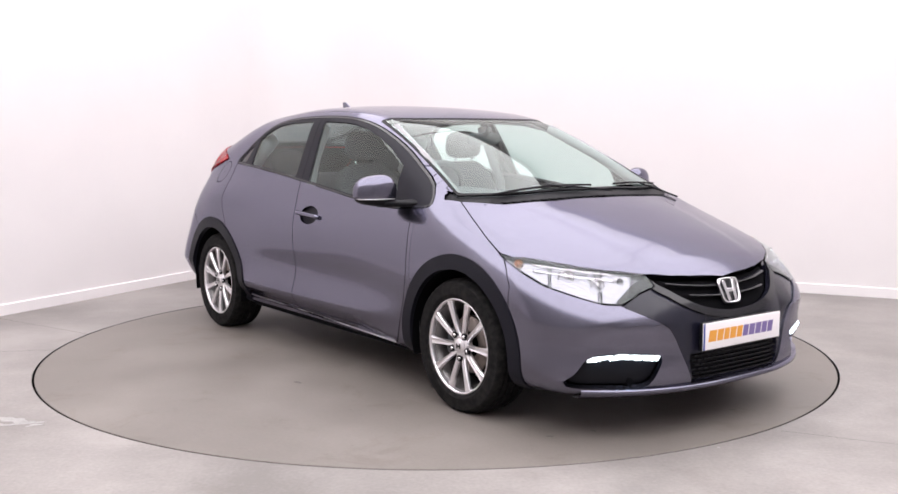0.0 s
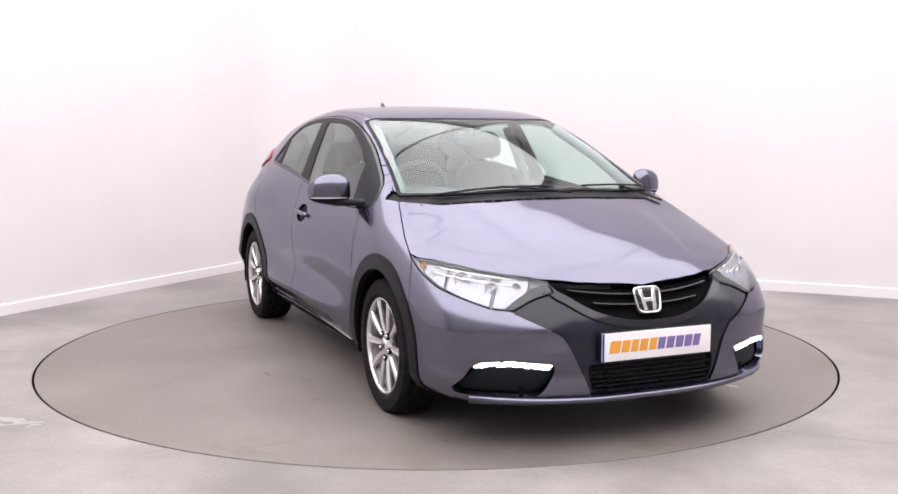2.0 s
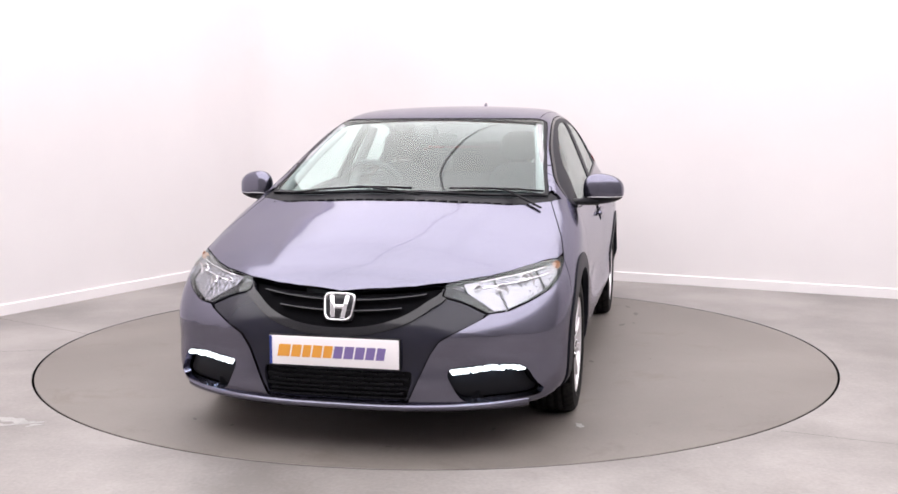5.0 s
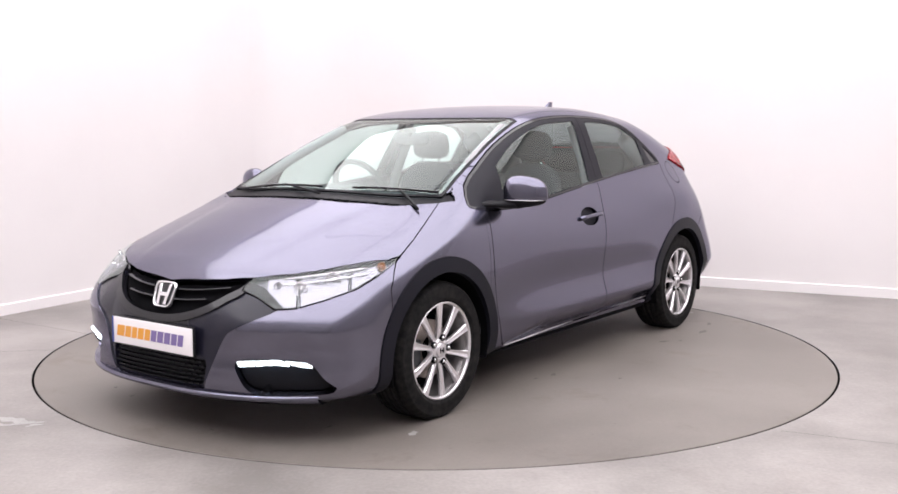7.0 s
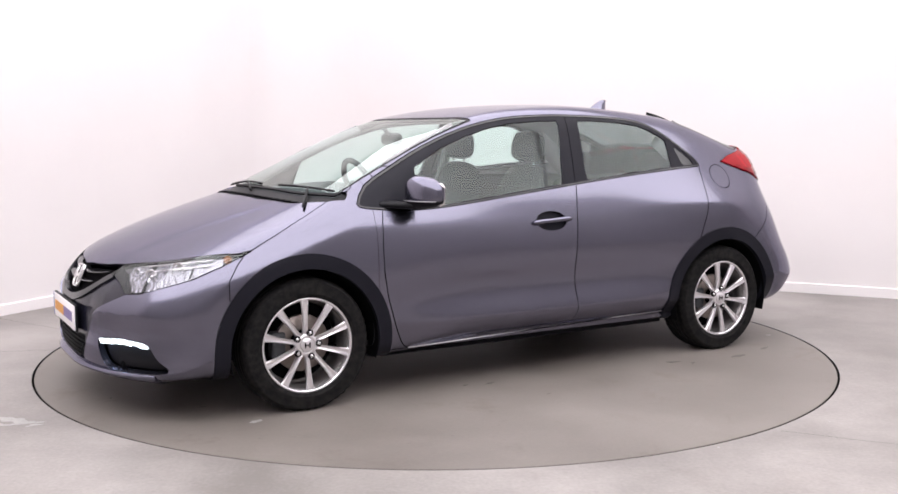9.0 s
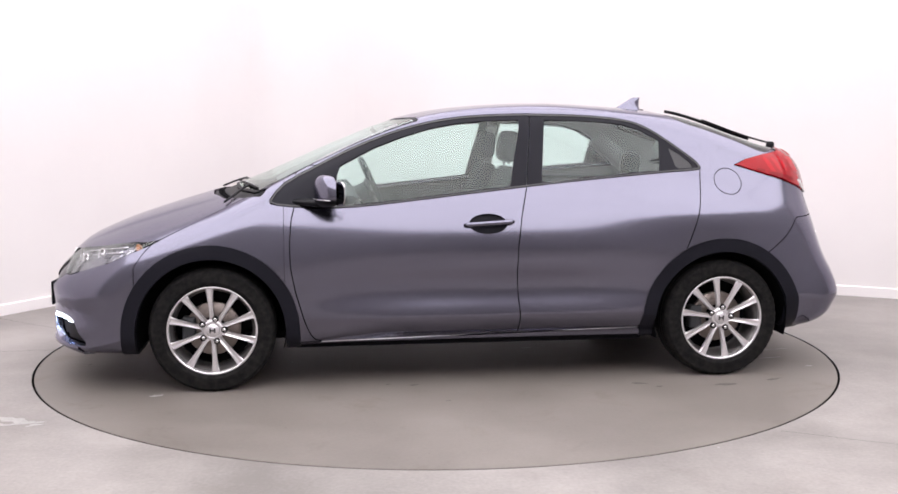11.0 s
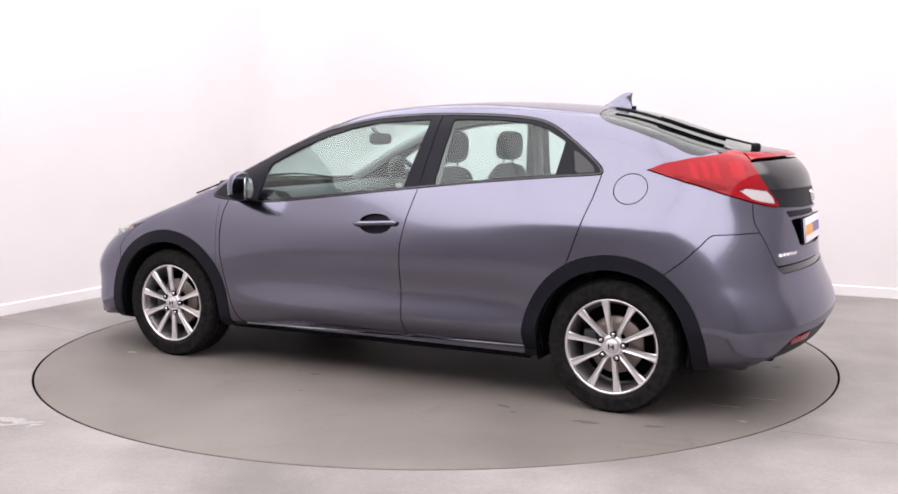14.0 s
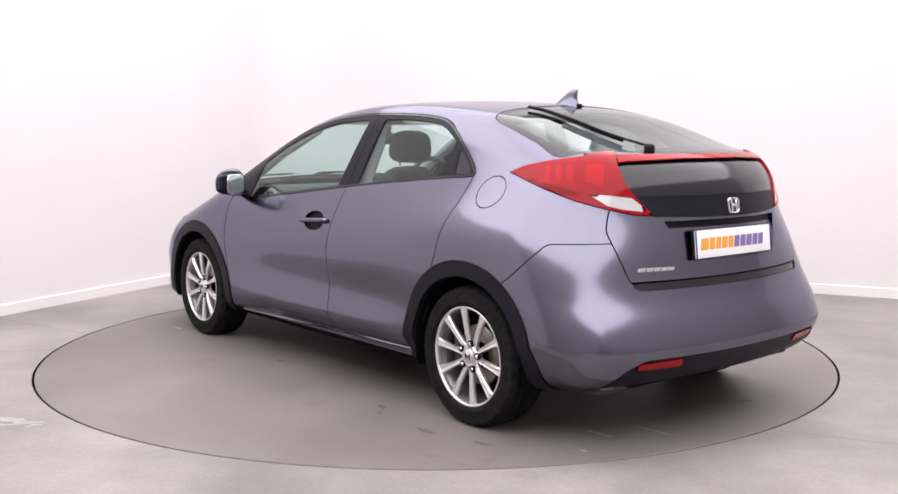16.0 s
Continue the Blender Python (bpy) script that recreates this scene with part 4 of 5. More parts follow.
    rf, t = split(t, top_view, [(0.5, -0.3), (0.5, 0.0), (0.36, 0.3), (0.27, 0.545), (-0.4, 0.565), (-0.9, 0.55), (-1.115, 0.52), (-1.2, 0.3), (-1.2, -0.3)], 0.0012, (2, 1, 1.2))
    panel("roof", rf, PAINT, CAR, 0.0, 0.008, close=True)
    panel("rear_quarter", t, PAINT, CAR, 0.0, 0.012)


def at_end(y, z, sign):
    """The skin's point at this y and z, at the nose (sign 1) or the tail (-1)."""
    return cast(np.array([[0.9 * sign, y, z]]), np.array([[float(sign), 0, 0]]))[0]


def side_at(x, z):
    """How far out the skin's side lies at this x and z."""
    return float(cast(np.array([[x, 0.0, z]]), np.array([[0.0, 1.0, 0.0]]))[0][1])


def skin_at_nose(u, z):
    """The skin's point where (x - y) / sqrt 2 is u at the height z."""
    s = u * 1.41421
    return cast(np.array([[0.5 + s / 2 + 0.2, 0.5 - s / 2 + 0.2, z]]) - np.array([[0.0, 0.0, 0.0]]), np.array([[0.7071, 0.7071, 0.0]]))[0]


body()


# ---- wheels ----
def wheel_at(x, s, phase):
    """A wheel whose outer side faces s * y."""
    m = pose(x, 0.862 * s, WHEEL_Z, 0, 0, 0 if s > 0 else 180)
    bm = bmesh.new()
    lathe(bm, [(0.2055, -0.026), (0.2065, -0.012), (0.2085, -0.006), (0.2135, -0.001), (0.2185, -0.003), (0.219, -0.012)], 72)
    rim = part("wheel", bm, ALLOY, CAR, "ten-spoke silver alloy wheel with black tyre")
    rim.matrix_basis = m
    bm = bmesh.new()
    lathe(bm, [(0.200, -0.190), (0.212, -0.185), (0.196, -0.17), (0.186, -0.10), (0.192, -0.045), (0.2057, -0.0265)], 72)
    part("barrel", bm, BARREL, rim, "alloy inner barrel, coloured dark for shade")
    # tyre
    bm = bmesh.new()
    prof = [(0.214, -0.190), (0.235, -0.202), (0.262, -0.208), (0.286, -0.200), (0.301, -0.186), (0.3065, -0.165)]
    for g in (-0.150, -0.115, -0.080, -0.045):
        prof += [(0.308, g - 0.006), (0.300, g - 0.004), (0.300, g + 0.004), (0.308, g + 0.006)]
    prof += [(0.3065, -0.030), (0.301, -0.011), (0.290, 0.0005), (0.2865, 0.0035), (0.283, 0.0025), (0.262, 0.008), (0.240, 0.006), (0.2355, 0.0065), (0.233, 0.004), (0.220, -0.001), (0.214, -0.008)]
    n = 150
    rings = []
    for i in range(n):
        a = 2 * math.pi * i / n
        row = []
        for r, h in prof:
            cut = 0.004 if (i % 3 == 0 and r > 0.299 and (h > -0.035 or h < -0.16)) else 0.0
            row.append(bm.verts.new(((r - cut) * math.cos(a), h, (r - cut) * math.sin(a))))
        rings.append(row)
    for i in range(n):
        p, q = rings[i], rings[(i + 1) % n]
        for j in range(len(prof) - 1):
            bm.faces.new((p[j], q[j], q[j + 1], p[j + 1]))
    part("tyre", bm, RUBBER, rim, "black rubber tyre")
    # spokes
    me = None
    for k in range(10):
        a = math.radians(36 * k + phase)
        turn = pose(0, 0, 0, 0, math.degrees(a), 0)
        if me is None:
            bm = bmesh.new()
            rows = []
            for r, w, y, d in ((0.040, 0.017, -0.022, 0.020), (0.062, 0.0115, -0.018, 0.022), (0.095, 0.0110, -0.013, 0.022), (0.14, 0.0130, -0.009, 0.020), (0.175, 0.0160, -0.007, 0.018), (0.200, 0.0195, -0.006, 0.016), (0.212, 0.0215, -0.007, 0.014)):
                rows.append([bm.verts.new(p) for p in ((r, y - d, -w * 0.9), (r, y - 0.007, -w), (r, y - 0.001, -w * 0.72), (r, y - 0.0035, -w * 0.1), (r, y - 0.0035, w * 0.1), (r, y + 0.0, w * 0.72), (r, y - 0.007, w), (r, y - d, w * 0.9))])
            for p, q in zip(rows, rows[1:]):
                for j in range(8):
                    bm.faces.new((p[j], p[(j + 1) % 8], q[(j + 1) % 8], q[j]))
            bm.faces.new(rows[0][::-1])
            bm.faces.new(rows[-1])
            bmesh.ops.recalc_face_normals(bm, faces=bm.faces[:])
            ob = part("spoke", bm, ALLOY, rim, smooth=False)
            me = ob.data
        else:
            ob = new("spoke", me)
            ob.parent = rim
        ob.matrix_basis = turn
    bm = bmesh.new()
    lathe(bm, [(0.052, -0.05), (0.052, -0.022), (0.046, -0.016), (0.034, -0.014), (0.033, -0.018)], 40)
    part("hub", bm, ALLOY, rim)
    bm = bmesh.new()
    lathe(bm, [(0.0325, -0.02), (0.0325, -0.012), (0.030, -0.009), (0.0005, -0.0075)], 32)
    cap = part("centre_cap", bm, ALLOY, rim)
    bm = bmesh.new()
    for zx in (-0.011, 0.011):
        box(bm, (zx - 0.003, -0.0085, -0.012), (zx + 0.003, -0.0062, 0.012))
    box(bm, (-0.011, -0.0085, -0.003), (0.011, -0.0062, 0.003))
    part("cap_mark", bm, BLACK, cap, smooth=False)
    nut = None
    for k in range(5):
        a = math.radians(72 * k + 180 - phase + 18)
        at = pose(0.057 * math.cos(a), 0, 0.057 * math.sin(a))
        for nm, prof, mt in (("nut_socket", [(0.0155, -0.024), (0.0155, -0.011), (0.0125, -0.010), (0.0115, -0.02), (0.0005, -0.02)], BLACK), ("lug_nut", [(0.0085, -0.02), (0.0085, -0.009), (0.006, -0.007), (0.0005, -0.007)], CHROME)):
            bm = bmesh.new()
            lathe(bm, prof, 12)
            ob = part(nm, bm, mt, rim)
            ob.matrix_basis = at
    bm = bmesh.new()
    lathe(bm, [(0.06, -0.075), (0.13, -0.075), (0.132, -0.078), (0.132, -0.095), (0.06, -0.095)], 48)
    part("brake_disc", bm, DISC_METAL, rim, "worn metal brake disc")
    # flat black sheet across the barrel, in place of the shade behind the spokes
    bm = bmesh.new()
    lathe(bm, [(0.186, -0.150), (0.0005, -0.150)], 48)
    part("shade_sheet", bm, DARK, rim, "black sheet added for the shade behind the spokes")
    bm = bmesh.new()
    box(bm, (0.085, -0.125, -0.06), (0.15, -0.055, 0.06), bevel=0.012)
    part("brake_caliper", bm, TRIM, rim)


for wx, ws, phase in ((WHEEL_X, 1, 21.0), (-WHEEL_X, 1, 26.6), (WHEEL_X, -1, 1.0), (-WHEEL_X, -1, 20.0)):
    wheel_at(wx, ws, phase)


def wells_and_floor():
    for ax, az in (ARCH_F, ARCH_R):
        for s in (1, -1):
            bm = bmesh.new()
            n = 32
            prof = [(0.357, 0.862), (0.362, 0.80), (0.362, 0.56), (0.0, 0.56)]
            rows = []
            for a in np.linspace(-0.25, math.pi + 0.25, n):
                rows.append([bm.verts.new((ax + r * math.cos(a), y * s, az + r * math.sin(a))) for r, y in prof])
            for p, q in zip(rows, rows[1:]):
                for j in range(3):
                    bm.faces.new((p[j], q[j], q[j + 1], p[j + 1]))
            bmesh.ops.remove_doubles(bm, verts=bm.verts[:], dist=1e-4)
            part("wheel_well_liner", bm, DARK, CAR, "black wheel well liner")
    bm = bmesh.new()
    box(bm, (-0.88, -0.80, 0.195), (0.90, 0.80, 0.235), bevel=0.01)
    box(bm, (-1.95, -0.55, 0.24), (-0.88, 0.55, 0.30), bevel=0.01)
    box(bm, (0.90, -0.55, 0.20), (2.05, 0.55, 0.26), bevel=0.01)
    part("underbody", bm, DARK, CAR, "black underbody", smooth=False)
    bm = bmesh.new()
    tube(bm, [(0.6, 0.1, 0.19), (-0.5, 0.1, 0.185), (-1.1, 0.2, 0.2), (-1.5, 0.4, 0.235)], 0.028, 12)
    box(bm, (-1.85, 0.12, 0.19), (-1.55, 0.62, 0.29), bevel=0.04)
    part("exhaust", bm, TRIM, CAR, "dull metal exhaust pipe and box")


wells_and_floor()


# ---- fittings outside ----
def rounded(lo, hi, power=3.0, steps=28):
    """A soft box: a superellipsoid between two corners."""
    bm = bmesh.new()
    bmesh.ops.create_uvsphere(bm, u_segments=steps * 2, v_segments=steps, radius=1.0)
    c = [(a + b) / 2 for a, b in zip(lo, hi)]
    h = [(b - a) / 2 for a, b in zip(lo, hi)]
    for v in bm.verts:
        k = sum(abs(q) ** power for q in v.co) ** (-1 / power)
        v.co = Vector([c[i] + h[i] * v.co[i] * k for i in range(3)])
    return bm


def door_mirror(s):
    bm = rounded((0.625, 0.832, 0.895), (0.815, 1.032, 1.062), 2.7)
    for v in bm.verts:
        x, y, z = v.co
        f = (y - 0.832) / 0.2
        z = 0.945 + (z - 0.945) * (1.0 - 0.30 * max(0, f - 0.25) ** 1.5) if z > 0.945 else 0.945 + (z - 0.945) * (0.55 + 0.45 * (1 - f) ** 1.2)
        x = x - 0.11 * f ** 1.6
        if x < 0.645 - 0.03 * f:
            x = 0.645 - 0.03 * f
        v.co = (0.80 - (0.80 - x) * 0.58, y * s, z)
    low = bm.copy()
    for b, keep, z in ((bm, 1, 0.9445), (low, -1, 0.9415)):
        bmesh.ops.bisect_plane(b, geom=b.verts[:] + b.edges[:] + b.faces[:], plane_co=(0, 0, z), plane_no=(0, 0, keep), clear_inner=True)
        bmesh.ops.holes_fill(b, edges=[e for e in b.edges if e.is_boundary])
        bmesh.ops.recalc_face_normals(b, faces=b.faces[:])
    cap = part("door_mirror", bm, PAINT, CAR, "grey door mirror with black lower half")
    low2 = part("mirror_base", low, BLACK, cap, "dark plastic lower shell")
    b = bmesh.new()
    rows = []
    for x, y, z, hx, hz in ((0.86, 0.775, 0.925, 0.085, 0.020), (0.82, 0.82, 0.922, 0.06, 0.016), (0.775, 0.86, 0.92, 0.05, 0.018), (0.74, 0.91, 0.921, 0.05, 0.020)):
        rows.append([b.verts.new((x + hx * math.cos(a), y * s, z + hz * math.sin(a))) for a in np.linspace(0, 2 * math.pi, 13)[:-1]])
    for p, q in zip(rows, rows[1:]):
        for j in range(12):
            b.faces.new((p[j], p[(j + 1) % 12], q[(j + 1) % 12], q[j]))
    b.faces.new(rows[0])
    b.faces.new(rows[-1])
    bmesh.ops.recalc_face_normals(b, faces=b.faces[:])
    part("mirror_arm", b, BLACK, cap, "black mirror arm")
    b = bmesh.new()
    tube(b, [(0.80, 0.86 * s, 0.944), (0.798, 0.90 * s, 0.944), (0.778, 0.96 * s, 0.943), (0.748, 1.005 * s, 0.943), (0.722, 1.022 * s, 0.943)], 0.0018, 8)
    part("mirror_strip", b, ALLOY, cap, "pale indicator strip")
    b = rounded((0.699, 0.852, 0.912), (0.708, 0.985, 1.028), 5.0, 12)
    for v in b.verts:
        v.co.x -= 0.08 * max(0.0, (v.co.y - 0.832) / 0.2) ** 1.6
        v.co.y *= s
    part("mirror_glass", b, CHROME, cap, "silver mirror glass")


def top_z(x, y):
    return float(ROOF(x)) - float(CROWN(x)) * y * y


def fin():
    bm = bmesh.new()
    rows = []
    z0 = top_z(-1.05, 0) - 0.012
    for h, xf, xr, w in ((0, -0.935, -1.122, 0.040), (0.016, -0.955, -1.116, 0.031), (0.036, -0.990, -1.110, 0.019), (0.062, -1.030, -1.110, 0.012), (0.080, -1.060, -1.114, 0.008), (0.086, -1.078, -1.112, 0.003)):
        ring = []
        for a in np.linspace(0, 2 * math.pi, 17)[:-1]:
            ring.append(bm.verts.new(((xf + xr) / 2 + (xf - xr) / 2 * math.cos(a), w * math.sin(a) * (1 - 0.5 * max(0, math.cos(a))), z0 + h)))
        rows.append(ring)
    for p, q in zip(rows, rows[1:]):
        for j in range(16):
            bm.faces.new((p[j], p[(j + 1) % 16], q[(j + 1) % 16], q[j]))
    bm.faces.new(rows[-1])
    bmesh.ops.recalc_face_normals(bm, faces=bm.faces[:])
    fn = part("roof_antenna", bm, PAINT, CAR, "grey shark-fin roof aerial")
    bm = bmesh.new()
    box(bm, (-1.135, -0.012, top_z(-1.13, 0) - 0.004), (-1.118, 0.012, top_z(-1.13, 0) + 0.014), bevel=0.004)
    part("washer_jet", bm, BLACK, fn)


def bar_blade(name, pts, w, h, mat, parent, label=""):
    """A flat bar that follows points: w across, h high."""
    bm = bmesh.new()
    pts = [Vector(p) for p in pts]
    rows = []
    for i, p in enumerate(pts):
        d = (pts[min(i + 1, len(pts) - 1)] - pts[max(i - 1, 0)]).normalized()
        side = d.cross(Vector((0, 0, 1))).normalized()
        up = side.cross(d).normalized()
        k = 1.0 if 0 < i < len(pts) - 1 else 0.7
        rows.append([bm.verts.new(p + side * a * w * k + up * b * h) for a, b in ((-0.5, 0), (-0.4, 0.8), (0.0, 1.0), (0.4, 0.8), (0.5, 0))])
    for p, q in zip(rows, rows[1:]):
        for j in range(5):
            bm.faces.new((p[j], p[(j + 1) % 5], q[(j + 1) % 5], q[j]))
    bm.faces.new(rows[0])
    bm.faces.new(rows[-1])
    bmesh.ops.recalc_face_normals(bm, faces=bm.faces[:])
    return part(name, bm, mat, parent, label)


def wipers():
    def line(a, b, lift, n=9):
        return [(a[0] + (b[0] - a[0]) * k, a[1] + (b[1] - a[1]) * k, top_z(a[0] + (b[0] - a[0]) * k, a[1] + (b[1] - a[1]) * k) + lift) for k in np.linspace(0, 1, n)]
    arm = bar_blade("rear_wiper", line((-1.805, 0.285), (-1.36, 0.345), 0.020), 0.014, 0.010, BLACK, CAR, "black rear wiper on the tail screen")
    bar_blade("wiper_blade", line((-1.66, 0.295), (-1.14, 0.355), 0.006), 0.015, 0.016, BLACK, arm)
    bm = rounded((-1.822, 0.268, top_z(-1.8, 0.28) - 0.01), (-1.778, 0.306, top_z(-1.8, 0.28) + 0.034), 3.0, 10)
    part("wiper_pivot", bm, BLACK, arm)
    for a, b, c in (((1.165, -0.56), (1.205, 0.06), (1.26, -0.12)), ((1.185, 0.24), (1.075, 0.67), (1.21, 0.44))):
        bl = bar_blade("front_wiper", line(a, b, 0.003, 13), 0.014, 0.010, BLACK, CAR, "black windscreen wiper")
        mid = ((a[0] + b[0]) / 2 - 0.0, (a[1] + b[1]) / 2 + 0.03)
        bar_blade("wiper_arm", line((c[0] + 0.03, c[1] + 0.24), mid, 0.008, 7), 0.013, 0.009, BLACK, bl)
    bm = bmesh.new()
    for k in range(26):
        y = -0.62 + k * 0.05
        x = 1.30 - 0.28 * y * y
        box(bm, (x - 0.02, y - 0.016, top_z(x, y) - 0.016), (x + 0.02, y + 0.016, top_z(x, y) - 0.0085))
    part("cowl_vent", bm, DARK, CAR, "black slotted cowl vent", smooth=False)


def emblem(x, z, w, sign, tilt, parent):
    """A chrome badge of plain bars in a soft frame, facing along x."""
    bm = bmesh.new()
    n = 40
    rows = []
    for i in range(n):
        a = 2 * math.pi * i / n
        c, s = math.cos(a), math.sin(a)
        k = (abs(c) ** 5 + abs(s) ** 5) ** (-0.2)
        taper = 1.0 + 0.10 * s * k
        rows.append([bm.verts.new((q, c * k * (w - d) * taper, s * k * (w * 0.92 - d))) for q, d in ((-0.004, 0.0), (0.003, 0.001), (0.004, w * 0.07), (0.001, w * 0.14), (-0.004, w * 0.15))])
    for i in range(n):
        p, q = rows[i], rows[(i + 1) % n]
        for j in range(4):
            bm.faces.new((p[j], p[j + 1], q[j + 1], q[j]))
    for sd in (-1, 1):
        b = bmesh.new()
        box(b, (-0.004, -w * 0.14, -w * 0.72), (0.004, w * 0.14, w * 0.72), bevel=0.002)
        for v in b.verts:
            v.co.y += sd * (w * 0.42 + v.co.z * 0.14)
        merge(bm, b)
    box(bm, (-0.004, -w * 0.4, -w * 0.14), (0.0035, w * 0.4, w * 0.12), bevel=0.0015)
    bmesh.ops.recalc_face_normals(bm, faces=bm.faces[:])
    ob = part("badge", bm, CHROME, parent, "chrome badge")
    ob.matrix_basis = pose(x, 0, z, 0, tilt, 0 if sign > 0 else 180)
    bm = rounded((-0.016, -w * 1.02, -w * 0.95), (-0.002, w * 1.02, w * 0.95), 6.0, 12)
    part("badge_back", bm, GLOSS, ob, "gloss black badge back")


def number_plate(m, parent):
    bm = bmesh.new()
    box(bm, (-0.262, -0.057, 0), (0.262, 0.057, 0.005), bevel=0.002)
    pl = part("number_plate", bm, PLATE, parent, "white dealer plate with orange and purple bars")
    pl.matrix_basis = m
    bm = bmesh.new()
    box(bm, (-0.268, -0.062, -0.012), (0.268, 0.062, -0.0005), bevel=0.004)
    part("plate_holder", bm, BLACK, pl, "black plate holder")
    bm = bmesh.new()
    box(bm, (-0.2615, -0.056, 0.0048), (-0.252, 0.056, 0.0062))
    part("plate_band", bm, BLUE, pl, "blue edge band", smooth=False)
    x = -0.226
    for k, (w, mt) in enumerate([(0.056, ORANGE), (0.045, ORANGE), (0.040, ORANGE), (0.045, ORANGE), (0.042, ORANGE), (0.042, PURPLE), (0.044, PURPLE), (0.044, PURPLE), (0.042, PURPLE), (0.040, PURPLE)]):
        bm = bmesh.new()
        b = bmesh.new()
        h = 0.024
        box(b, (x, -h, 0.0048), (x + w - 0.007, h, 0.0064), bevel=0.0006)
        for v in b.verts:
            v.co.x += v.co.y * 0.18
        merge(bm, b)
        ob = part("print_bar", bm, mt, pl, smooth=False)
        x += w


def fittings():
    for s in (1, -1):
        door_mirror(s)
    fin()
    wipers()
    emblem(2.121, 0.583, 0.062, 1, -22, CAR)
    emblem(-2.022, 0.957, 0.036, -1, -9, CAR)
    number_plate(Matrix.Translation((2.190, 0, 0.416)) @ Matrix(((0, 0, 1, 0), (1, 0, 0, 0), (0, 1, 0, 0), (0, 0, 0, 1))), CAR)
    number_plate(Matrix.Translation((-2.024, 0, 0.806)) @ pose(0, 0, 0, 0, 6, 0) @ Matrix(((0, 0, -1, 0), (-1, 0, 0, 0), (0, 1, 0, 0), (0, 0, 0, 1))), CAR)
    # chrome model badge, plain bars
    bm = bmesh.new()
    for k in range(5):
        y0 = 0.532 - k * 0.033
        a = at_end(y0 - 0.013, 0.719, -1)
        b = bmesh.new()
        box(b, (-0.006, -0.0155, -0.0075), (0.004, 0.0155, 0.0075), bevel=0.002)
        for v in b.verts:
            v.co.y -= v.co.z * 0.5
        merge(bm, b, pose(a[0] - 0.001, y0 - 0.013, 0.719, 0, 0, -16))
    part("model_badge", bm, CHROME, CAR, "chrome lettering shown as plain bars", smooth=False)
    # front lip
    bm = bmesh.new()
    rows = []
    for y in np.linspace(-0.73, 0.73, 65):
        a = at_end(abs(y), 0.215, 1)
        k = 0.018 * (1 - abs(y / 0.73) ** 4)
        rows.append([bm.verts.new((a[0] + dx * 1.0, y * (1 + dx * 0.3), z)) for dx, z in ((-0.045, 0.222), (k * 0.4, 0.2165), (k, 0.207), (k * 0.9, 0.197), (-0.03, 0.176), (-0.08, 0.176))])
    for p, q in zip(rows, rows[1:]):
        for j in range(5):
            bm.faces.new((p[j], q[j], q[j + 1], p[j + 1]))
    bmesh.ops.recalc_face_normals(bm, faces=bm.faces[:])
    part("front_lip", bm, PAINT, CAR)
    # bright trim under the doors
    for s in (1, -1):
        bm = bmesh.new()
        pts = [(x, (side_at(x, z) + 0.001) * s, z) for x, z in ((0.77, 0.2325), (0.4, 0.237), (0.0, 0.2435), (-0.4, 0.252), (-0.86, 0.262))]
        tube(bm, pts, 0.0028, 6)
        part("sill_trim", bm, ALLOY, CAR, "thin bright sill trim")


fittings()


# ---- cabin ----
def seat_front(y):
    bm = rounded((-0.30, y - 0.26, 0.36), (0.30, y + 0.26, 0.60), 4.0, 14)
    seat = part("front_seat", bm, FABRIC, CAR, "dark fabric front seat")
    bm = rounded((-0.075, -0.25, 0.0), (0.075, 0.25, 0.60), 4.0, 16)
    for v in bm.verts:
        v.co.y *= 1.0 - 0.28 * max(0, v.co.z - 0.25) / 0.35
    b = part("backrest", bm, SEATGREY, seat)
    b.matrix_basis = pose(-0.12, y, 0.50, 0, -14, 0)
    bm = rounded((-0.055, -0.135, 0.0), (0.055, 0.135, 0.17), 3.2, 14)
    for v in bm.verts:
        v.co.y *= 1.0 - 0.18 * v.co.z / 0.17
    h = part("headrest", bm, FABRIC, seat)
    h.matrix_basis = pose(-0.245, y, 1.105, 0, -6, 0)
    bm = bmesh.new()
    for d in (-0.065, 0.065):
        tube(bm, [(-0.245, y + d, 1.0), (-0.245, y + d, 1.13)], 0.0065, 8)
    part("headrest_post", bm, CHROME, seat, "chrome headrest posts")


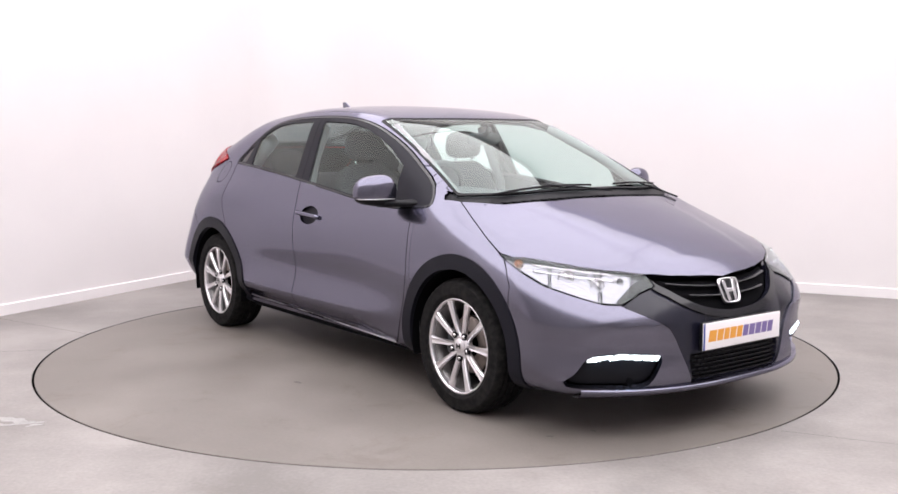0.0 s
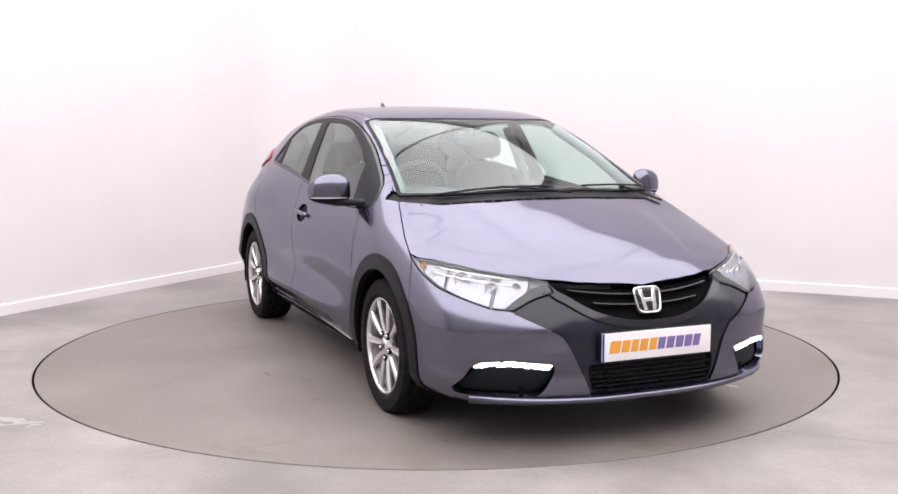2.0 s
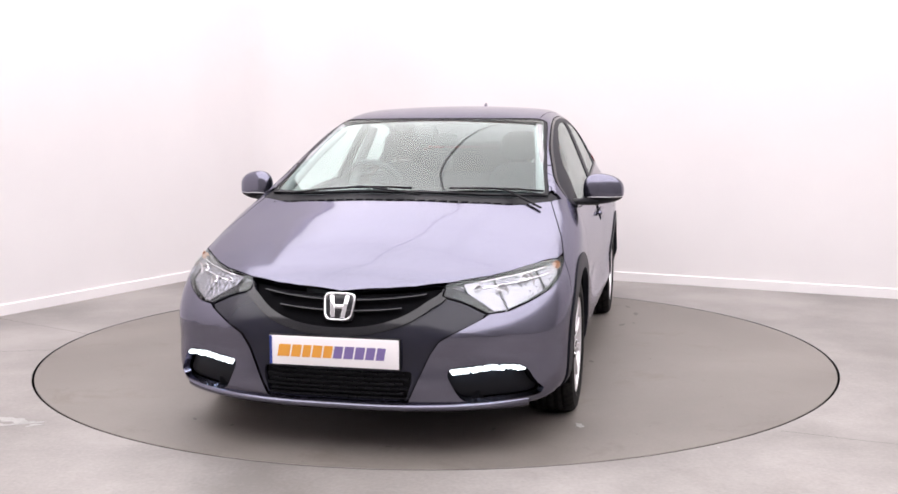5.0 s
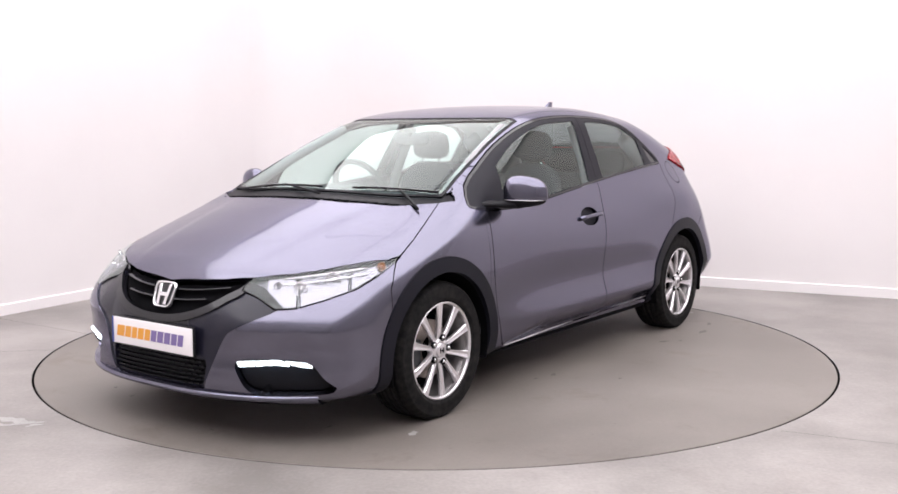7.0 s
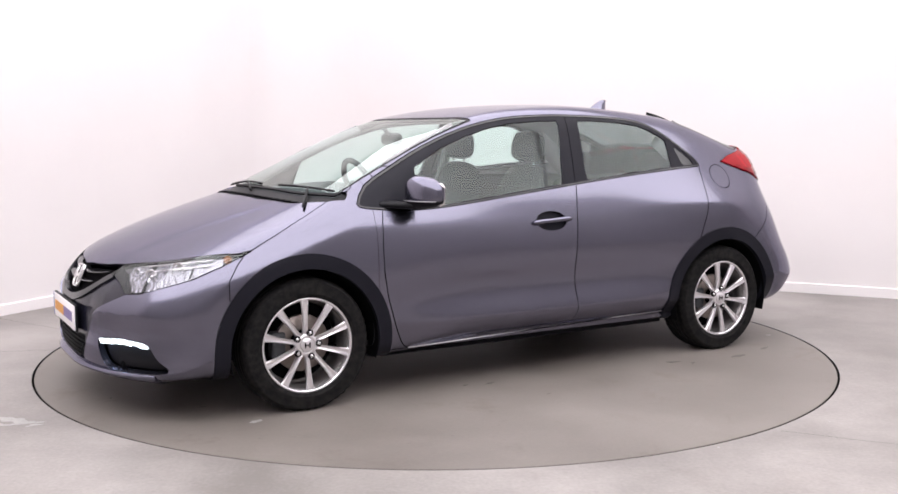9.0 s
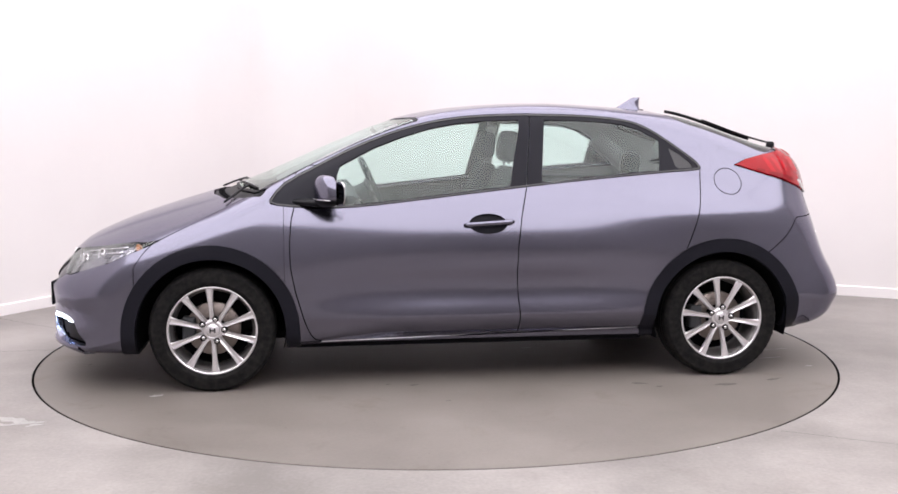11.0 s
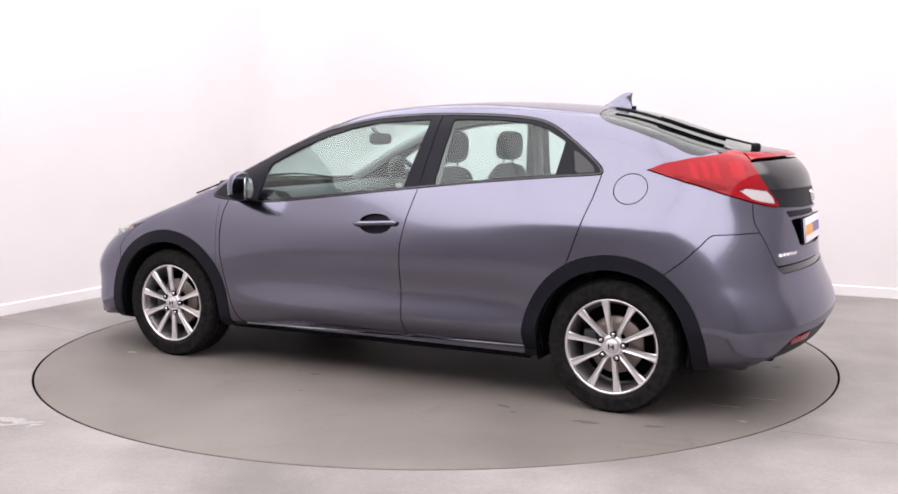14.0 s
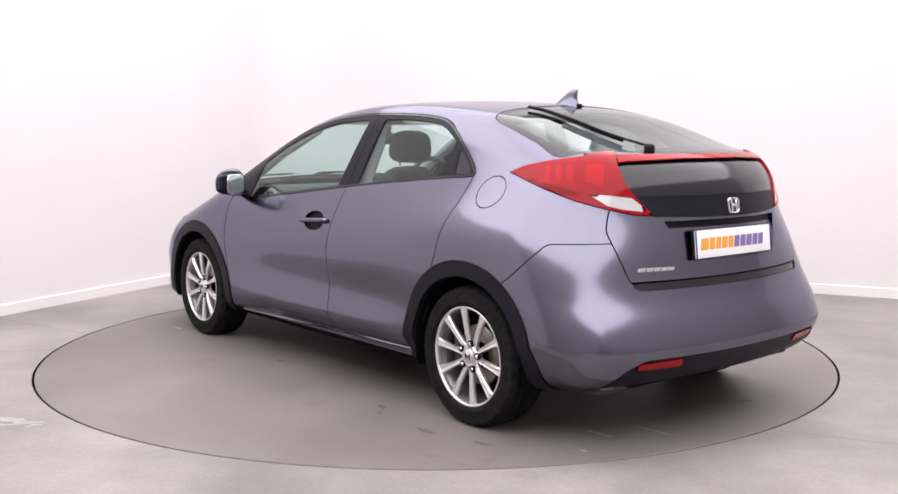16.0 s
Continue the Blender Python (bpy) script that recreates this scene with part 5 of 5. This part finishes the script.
def cabin():
    for y in (-0.37, 0.37):
        seat_front(y)
    bm = rounded((-1.15, -0.66, 0.36), (-0.62, 0.66, 0.62), 5.0, 14)
    bench = part("rear_bench", bm, FABRIC, CAR, "dark fabric rear bench")
    bm = rounded((-0.07, -0.62, 0.0), (0.07, 0.62, 0.50), 5.0, 16)
    b = part("backrest", bm, SEATGREY, bench)
    b.matrix_basis = pose(-1.03, 0, 0.52, 0, -22, 0)
    for y in (-0.38, 0.38):
        bm = rounded((-0.045, -0.12, 0.0), (0.045, 0.12, 0.16), 3.2, 12)
        h = part("headrest", bm, FABRIC, bench)
        h.matrix_basis = pose(-1.17, y, 0.99, 0, -12, 0)
    # dashboard
    bm = bmesh.new()
    rows = []
    for y in np.linspace(-0.70, 0.70, 29):
        hump = 0.035 * math.exp(-((y + 0.37) / 0.2) ** 4)
        prof = [(1.12 - 0.2 * y * y, 0.93), (0.95, 0.945), (0.72, 0.955 + hump * 0.6), (0.60, 0.945 + hump), (0.55, 0.91 + hump * 0.5), (0.54, 0.86), (0.60, 0.76), (0.62, 0.55), (0.72, 0.45)]
        rows.append([bm.verts.new((x, y, z)) for x, z in prof])
    for p, q in zip(rows, rows[1:]):
        for j in range(len(p) - 1):
            bm.faces.new((p[j], q[j], q[j + 1], p[j + 1]))
    bmesh.ops.recalc_face_normals(bm, faces=bm.faces[:])
    dash = part("dashboard", bm, DASH, CAR, "dark grey dashboard")
    for y in (-0.60, -0.10, 0.10, 0.60):
        bm = bmesh.new()
        b = bmesh.new()
        lathe(b, [(0.045, 0.0), (0.046, 0.012), (0.038, 0.014), (0.034, 0.002), (0.0005, 0.002)], 24)
        merge(bm, b, pose(0.55, y, 0.845, 0, 0, 90))
        part("air_vent", bm, SILVERTRIM, dash, "silver-ringed air vent")
    # steering wheel
    bm = bmesh.new()
    m = pose(0.44, -0.36, 0.94, 0, -66, 0)
    R_, r_ = 0.178, 0.0165
    rows = []
    for i in range(40):
        a = 2 * math.pi * i / 40
        rows.append([bm.verts.new(m @ Vector(((R_ + r_ * math.cos(b_)) * math.cos(a), (R_ + r_ * math.cos(b_)) * math.sin(a), r_ * math.sin(b_)))) for b_ in np.linspace(0, 2 * math.pi, 11)[:-1]])
    for i in range(40):
        p, q = rows[i], rows[(i + 1) % 40]
        for j in range(10):
            bm.faces.new((p[j], q[j], q[(j + 1) % 10], p[(j + 1) % 10]))
    sw = part("steering_wheel", bm, DASH, CAR, "dark three-spoke steering wheel")
    bm = rounded((-0.06, -0.075, -0.045), (0.06, 0.075, -0.005), 3.5, 12)
    bm.transform(m)
    part("wheel_boss", bm, DASH, sw)
    for ang in (90, -90, 180):
        bm = bmesh.new()
        b = bmesh.new()
        box(b, (0.05, -0.02, -0.022), (0.172, 0.02, -0.008), bevel=0.005)
        merge(bm, b, m @ pose(0, 0, 0, 0, 0, ang))
        part("wheel_spoke", bm, SILVERTRIM, sw)
    bm = bmesh.new()
    tube(bm, [(0.47, -0.36, 0.925), (0.62, -0.36, 0.86)], 0.05, 14)
    part("steering_column", bm, DASH, sw)
    # inside mirror, console, floor and parcel shelf
    bm = rounded((0.405, -0.115, 1.195), (0.435, 0.115, 1.262), 4.0, 12)
    mir = part("inside_mirror", bm, DASH, CAR, "dark inside mirror")
    bm = bmesh.new()
    tube(bm, [(0.43, 0, 1.25), (0.47, 0, 1.29)], 0.012, 8)
    part("mirror_stalk", bm, DASH, mir)
    bm = bmesh.new()
    box(bm, (-1.0, -0.76, 0.24), (1.15, 0.76, 0.27))
    part("cabin_floor", bm, DARK, CAR, smooth=False)
    bm = bmesh.new()
    box(bm, (-0.35, -0.10, 0.27), (0.65, 0.10, 0.56), bevel=0.03)
    part("centre_console", bm, DASH, CAR)
    bm = bmesh.new()
    box(bm, (-1.72, -0.62, 0.955), (-1.22, 0.62, 0.975), bevel=0.006)
    part("parcel_shelf", bm, DASH, CAR)
    for s in (1, -1):
        bm = bmesh.new()
        tube(bm, [(-0.335, 0.585 * s, 1.30), (-0.325, 0.66 * s, 1.12), (-0.30, 0.715 * s, 0.95), (-0.27, 0.73 * s, 0.7)], 0.03, 10)
        part("pillar_lining", bm, HEADLINING, CAR, "pale grey pillar lining")
        bm = bmesh.new()
        tube(bm, [(1.02, 0.655 * s, 0.965), (0.7, 0.61 * s, 1.135), (0.36, 0.555 * s, 1.285)], 0.028, 10)
        part("pillar_lining", bm, HEADLINING, CAR, "pale grey pillar lining")
        bm = bmesh.new()
        tube(bm, [(-1.02, 0.60 * s, 1.225), (-1.15, 0.62 * s, 1.13), (-1.30, 0.63 * s, 1.0)], 0.06, 10)
        part("pillar_lining", bm, HEADLINING, CAR, "pale grey pillar lining")


cabin()


# ---- what moves ----
ANGLES = [(0.0, -53.75), (0.5, -54.66), (1.0, -57.25), (1.5, -61.4), (2.0, -67.25), (2.5, -73.15), (3.0, -79.15), (3.5, -85.1), (4.0, -91.15), (4.5, -97.1),
          (5.0, -103.05), (6.0, -114.9), (7.0, -126.65), (7.5, -132.55), (8.0, -138.4), (8.5, -144.15), (9.0, -149.95), (10.0, -161.5), (11.0, -173.05),
          (11.5, -178.85), (12.0, -184.65), (12.5, -190.45), (13.0, -196.3), (13.5, -202.1), (14.0, -207.95), (14.5, -213.8), (15.0, -219.7),
          (15.5, -225.5), (16.0, -231.5)]


def motions():
    walk(TURN, [(t, pose(0, 0, 0, 0, 0, a)) for t, a in ANGLES])
    walk(CAR, [(t, pose(0, 0, 0, 0, 0, a) @ pose(-0.0787, 0.0764, 0)) for t, a in ANGLES])


motions()
